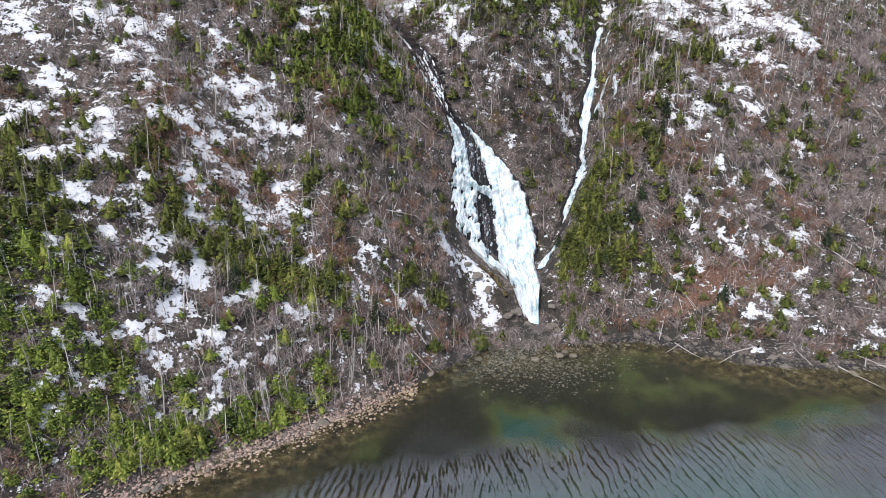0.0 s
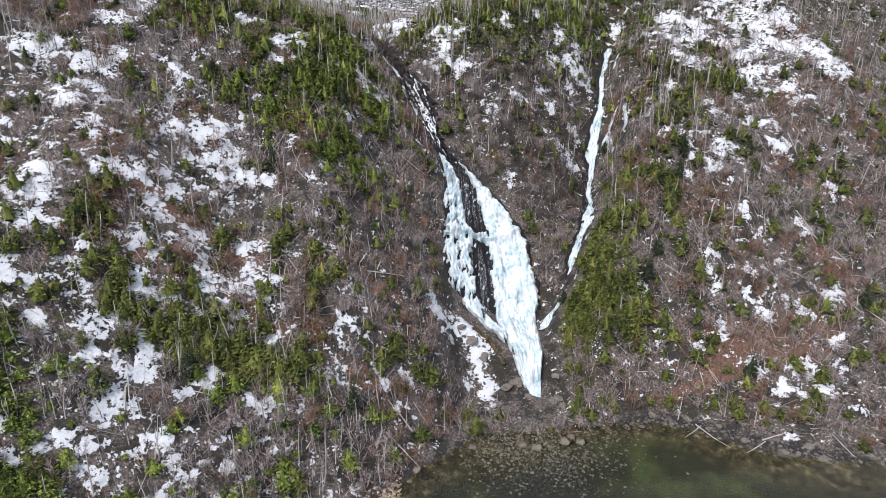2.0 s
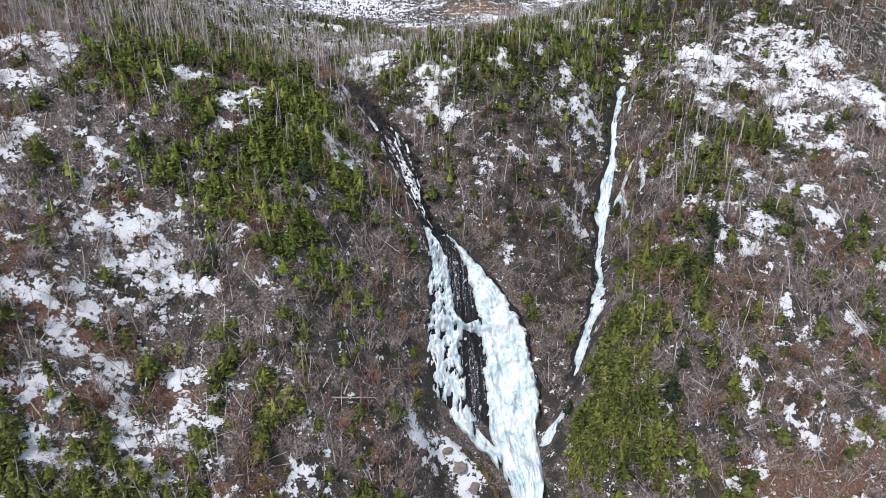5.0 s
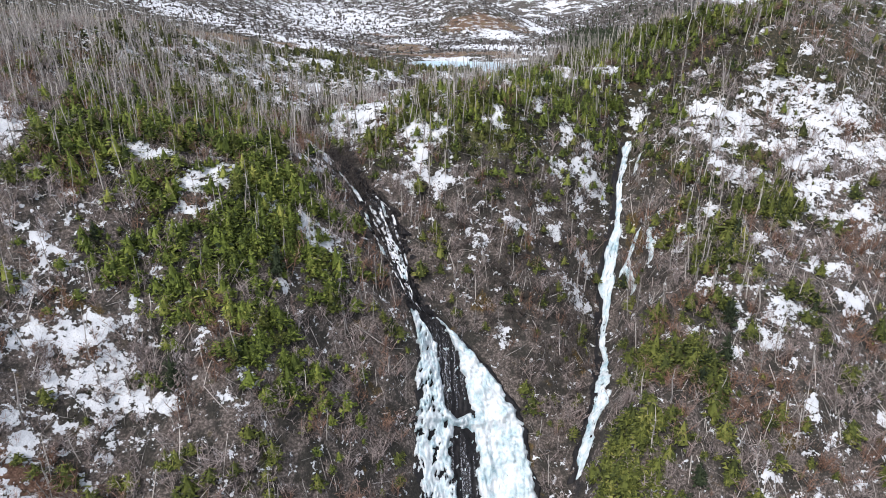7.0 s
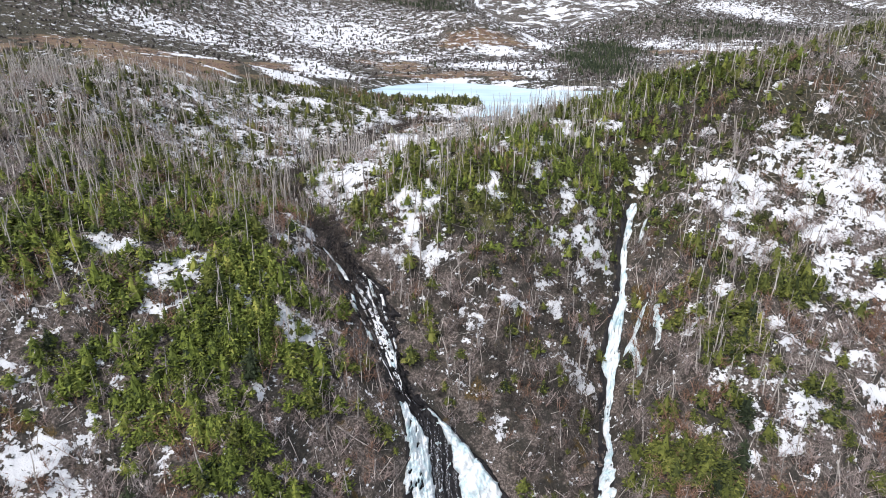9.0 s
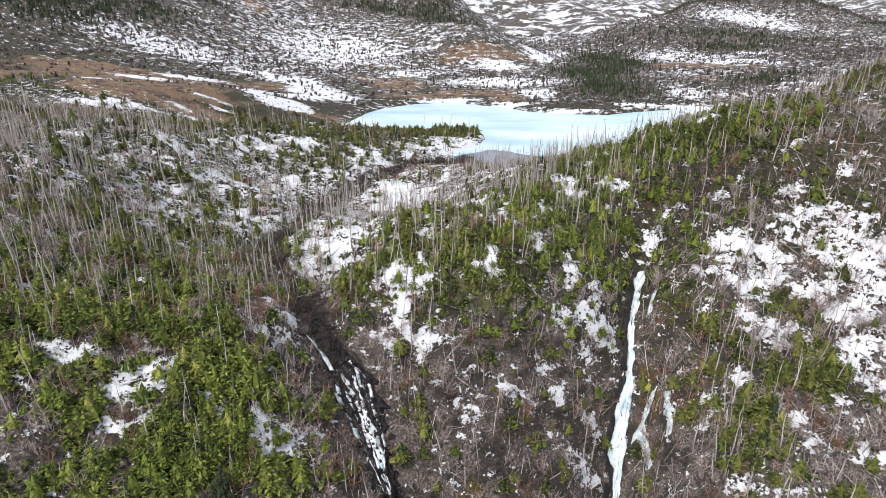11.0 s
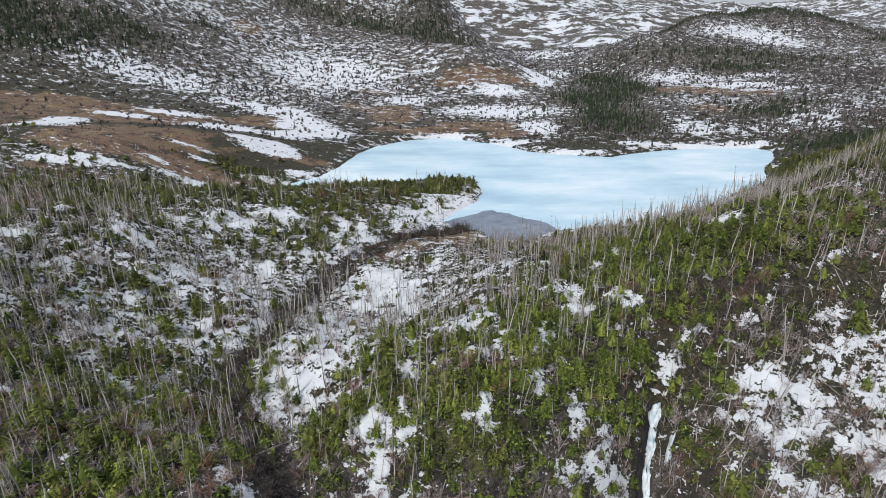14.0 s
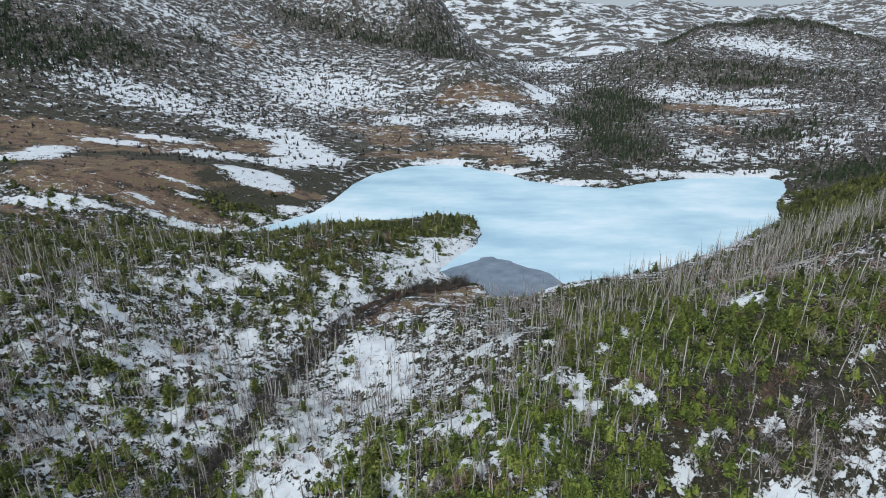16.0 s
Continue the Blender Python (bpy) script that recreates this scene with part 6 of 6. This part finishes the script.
part("wet_bed", strip([(x - 1.2, y, 0.6 * w + 0.6) for x, y, w in RILLS[0][1]], 120, 14, 0.3, 95, cut=0.35, rise=0.15), WET_ROCK, rill, "wet black rock beside the ice", True)
tagged(new("rock_rib", mesh_of("rock_rib", *strip([(9.5, 136.8, 0.4), (11.8, 134.6, 0.8), (13.8, 132.6, 0.9), (15.4, 130.2, 0.5)], 70, 16, 1.4, 305, cut=0.3, rise=0.35), MOSSY_ROCK, True)), "mossy brown rock rib beside the frozen waterfall", "rock")

tagged(new("peat_bank", mesh_of("peat_bank", *strip([(-10, 270, 1.0), (-2, 277, 2.4), (5, 282.5, 3.4), (12, 287, 3.6), (18, 290.5, 2.8), (23, 292.5, 1.2)], 90, 26, 0.5, 325, rise=0.35), PEAT, True)), "eroded brown peat bank at the outlet of the pond", "peat bank", kind="structure")


# ---- stones of the shore and the stream mouth ----
def stone(rng, flat=0.6):
    """A worn stone: a rough eight-sided lump with chipped corners."""
    bm = bmesh.new()
    bmesh.ops.create_icosphere(bm, subdivisions=1, radius=1.0)
    for v in bm.verts:
        v.co *= rng.uniform(0.5, 1.2)
        v.co.z *= flat
    verts = np.array([v.co[:] for v in bm.verts])
    faces = np.array([[v.index for v in f.verts] for f in bm.faces])
    bm.free()
    return verts, faces


def boulder_mesh(name, rng):
    bm = bmesh.new()
    bmesh.ops.create_icosphere(bm, subdivisions=2, radius=1.0)
    off = Vector(rng.uniform(-50, 50, 3))
    for v in bm.verts:
        v.co *= 1 + 0.6 * noise.noise(v.co * 1.2 + off) + 0.3 * noise.noise(v.co * 2.6 + off)
        v.co.z *= 0.7
    me = bpy.data.meshes.new(name)
    bm.to_mesh(me)
    bm.free()
    return me


rng = np.random.RandomState(21)
stones = [stone(rng) for _ in range(8)]
x = rng.uniform(-62, -5, 3200)
y = across(SHORE_Y, x) + rng.normal(0.4, 1.7, 3200)
stuff("beach_stones", scattered(stones, x, y, 0.1 + 0.3 * rng.rand(3200) ** 2, rng, lean=0.2), PALE_ROCK, "pale pinkish stones along the shore", "stones")
x, y = rng.normal(19, 9, 4600), rng.normal(114, 5.2, 4600)
keep = height(x, y) < 1.2
x, y = x[keep], y[keep]
stuff("stream_stones", scattered(stones, x, y, 0.07 + 0.3 * rng.rand(len(x)) ** 2.4, rng, lean=0.2), GREY_ROCK, "grey-brown stones fanning out at the stream mouth", "stones")
x = rng.uniform(34, 120, 900)
y = across(SHORE_Y, x) + rng.normal(0.4, 1.0, 900)
stuff("shore_stones", scattered(stones, x, y, 0.12 + 0.4 * rng.rand(900) ** 2, rng, lean=0.2), GREY_ROCK, "dark wet stones along the steep shore", "stones")
line = np.array(BROOK)[3:9]
k = rng.uniform(0, len(line) - 1.001, 420)
i = k.astype(int)
x, y = (line[i, j] + (k - i) * (line[i + 1, j] - line[i, j]) + rng.normal(0, 1.3, 420) for j in (0, 1))
stuff("gully_rocks", scattered(stones, x, y, 0.2 + 0.75 * rng.rand(420) ** 2, rng, lean=0.3), WET_ROCK, "dark wet rocks in the gully of the brook", "rocks")
boulders = [boulder_mesh("boulder", rng) for _ in range(5)]
for me in boulders:
    me.materials.append(GREY_ROCK)
SPOTS = [(18, 128.2, 1.4), (20.4, 126.2, 1.0), (25.2, 124.6, 0.9), (15.8, 127.6, 1.2), (15, 122, 0.8), (26.6, 125.5, 0.9), (26.5, 129, 0.9), (13, 121, 0.8), (27, 123, 0.8), (11, 131.5, 1.2), (8.5, 133.5, 1.3), (6, 135, 1.0)]
SPOTS += [(float(a), float(across(SHORE_Y, np.array([a]))[0] + rng.uniform(-1.5, 2.0)), float(rng.uniform(0.4, 0.9))) for a in rng.uniform(-50, 100, 34)]
for k, (bx, by, size) in enumerate(SPOTS):
    bz = float(height(np.array([bx]), np.array([by]))[0])
    ob = new("boulder", boulders[k % 5])
    ob.matrix_world = pose(bx, by, max(bz, -0.3) - 0.1 * size, rng.uniform(-12, 12), rng.uniform(-12, 12), rng.uniform(0, 360)) @ Matrix.Diagonal((size * 1.2, size, size * 0.9, 1))
    tagged(ob, "grey-brown boulder at the foot of the frozen waterfall" if k < 12 else "weathered grey boulder on the lake shore", "boulder", "boulders along the shore")


# ---- trees that stand out, fallen trunks and bushes ----
def kit(name, label, category, group, pieces):
    """A thing at the origin: an Empty with one mesh for each (part name, arrays, material)."""
    top = tagged(new(name), label, category, group)
    for pname, arrays, mat in pieces:
        ob = new(pname, mesh_of(pname, *arrays, mat))
        ob.parent = top
    return top


def on_ground(x, y, size, rng, lean=5.0):
    z = float(height(np.array([x]), np.array([y]))[0])
    return pose(x, y, z, rng.normal(0, lean), rng.normal(0, lean), rng.uniform(0, 360)) @ Matrix.Diagonal((size, size, size, 1))


def planted(kits, xs, ys_, low, high, rng, lean=5.0):
    """Stands the first kit of each sort on its place and copies the rest."""
    for k, (px, py) in enumerate(zip(xs, ys_)):
        ob, m = kits[k % len(kits)], on_ground(float(px), float(py), float(rng.uniform(low, high)), rng, lean)
        if k < len(kits):
            ob.matrix_basis = m
        else:
            made = copy_thing(ob, m)
            made.matrix_basis = m


rng = np.random.RandomState(34)
kits = []
for k in range(8):
    trunk, stubs = snag_pieces(rng, 7.5, 26)
    limbs = []
    for i in range(6):
        h, a = 7.5 * (0.25 + 0.1 * i), 2.4 * i + rng.rand()
        limbs.append(("branch", tube((0, 0, h), ((1.3 - 0.13 * h) * np.cos(a), (1.3 - 0.13 * h) * np.sin(a), h + rng.uniform(-0.3, 0.5)), 0.035, 0), SNAG_BARK))
    kits.append(kit("dead_tree", "thin grey dead conifer with broken branches on the slope", "dead tree", "dead trees on the slope", [("trunk", trunk, SNAG_BARK)] + limbs + [("twig_growth", joined(stubs), SNAG_BARK)]))
    for ob in kits[-1].children:
        if ob.name.startswith("twig_growth"):
            tagged(ob, kind="stuff")
xs, yy = places(150, lambda x, y: np.clip(0.1 + patches(x, y, SNAGS), 0, 1), rng, -80, 120, 65, 250)
planted(kits, xs, yy, 0.6, 1.35, rng)

kits = []
for k in range(6):
    trunk, sprays = fir_pieces(rng, 3.6, 1.5, 180)
    per = len(sprays) // 4
    kits.append(kit("young_fir", "bushy young green fir tree on the hillside", "fir tree", "young firs on the slope",
                    [("trunk", trunk, SNAG_BARK)] + [("bough_tier", joined(sprays[i * per:(i + 1) * per]), FIR_NEEDLE) for i in range(4)]))
    for ob in kits[-1].children[1:]:
        tagged(ob, kind="stuff")
xs, yy = places(110, lambda x, y: np.clip(0.1 + patches(x, y, GREEN), 0, 1), rng, -80, 120, 65, 240)
planted(kits, xs, yy, 0.8, 1.8, rng, 3.0)

kits = []
for k in range(4):
    trunk, sprays = fir_pieces(rng, 6.5, 1.9, 240)
    per = len(sprays) // 4
    kits.append(kit("dark_spruce", "dark green spruce standing among bare bushes", "spruce tree", "dark spruces on the slope",
                    [("trunk", trunk, SNAG_BARK)] + [("bough_tier", joined(sprays[i * per:(i + 1) * per]), SPRUCE_NEEDLE) for i in range(4)]))
    for ob in kits[-1].children[1:]:
        tagged(ob, kind="stuff")
DARK = [(64, 122), (95, 136), (60, 160), (63, 170), (46, 136), (49, 139), (-60, 115), (-14, 108), (-33, 139), (-40, 104), (66, 174), (58, 155), (-21, 156), (-27, 163), (-48, 152), (30, 143), (52, 150), (-70, 100)]
planted(kits, [p[0] for p in DARK], [p[1] for p in DARK], 0.6, 1.05, rng, 3.0)

kits = []
for k in range(8):
    stems = shrub_pieces(rng, 3.2, 8, 10)
    kits.append(kit("bare_bush", "leafless grey-brown bush with fine twigs", "bush", "bare bushes on the slope",
                    [("stem", joined(stems[i * 11:(i + 1) * 11]), TWIG) for i in range(8)]))
xs, yy = places(130, lambda x, y: np.clip(0.8 - 0.5 * patches(x, y, GREEN), 0.05, 1) * bare(x, y), rng, -75, 110, 80, 215)
planted(kits, xs, yy, 0.8, 1.6, rng)


def log_kit(rng):
    long = rng.uniform(4.5, 8.5)
    bend = rng.normal(0, 0.15, 2)
    body = joined([tube((0, 0, 0.12), (long * 0.5, bend[0], 0.16 + bend[1] * 0.3), 0.14, 0.1, 5), tube((long * 0.5, bend[0], 0.16 + bend[1] * 0.3), (long, 0, 0.15), 0.1, 0.03, 5)])
    stubs = []
    for i in range(3):
        p = np.array([long * rng.uniform(0.3, 0.9), 0, 0.15])
        stubs.append(("branch_stub", tube(p, p + (rng.uniform(-0.2, 0.6), rng.uniform(-0.9, 0.9), rng.uniform(0.2, 0.8)), 0.035, 0), SNAG_BARK))
    return kit("fallen_trunk", "bleached fallen tree trunk lying across the slope", "fallen tree", "fallen trunks on the slope", [("trunk", body, SNAG_BARK)] + stubs)


rng = np.random.RandomState(55)
logs = [log_kit(rng) for _ in range(6)]
xs, yy = places(105, lambda x, y: np.clip(0.25 + 0.6 * bump(x, y, 85, 125, 40, 20) + 0.4 * bump(x, y, 95, 190, 40, 30), 0, 1), rng, -80, 125, 70, 215)
gx, gy = rng.normal(88, 10, 60), rng.normal(258, 6, 60)
lx = rng.uniform(45, 100, 14)
xs, yy = np.concatenate([xs, gx, lx]), np.concatenate([yy, gy, across(SHORE_Y, lx) + 0.8])
for k, (px, py) in enumerate(zip(xs, yy)):
    a, size = rng.uniform(0, 6.283), rng.uniform(0.6, 1.2)
    end = np.array([px + 6 * size * np.cos(a), py + 6 * size * np.sin(a)])
    z0, z1 = (float(height(np.array([q[0]]), np.array([q[1]]))[0]) for q in ((px, py), end))
    pitch = math.degrees(math.atan2(z1 - z0, 6 * size))
    m = pose(float(px), float(py), z0 + 0.1) @ pose(0, 0, 0, 0, 0, math.degrees(a)) @ pose(0, 0, 0, 0, -pitch, 0) @ Matrix.Diagonal((size, size, size, 1))
    if k < len(logs):
        logs[k].matrix_basis = m
    else:
        copy_thing(logs[k % len(logs)], m).matrix_basis = m
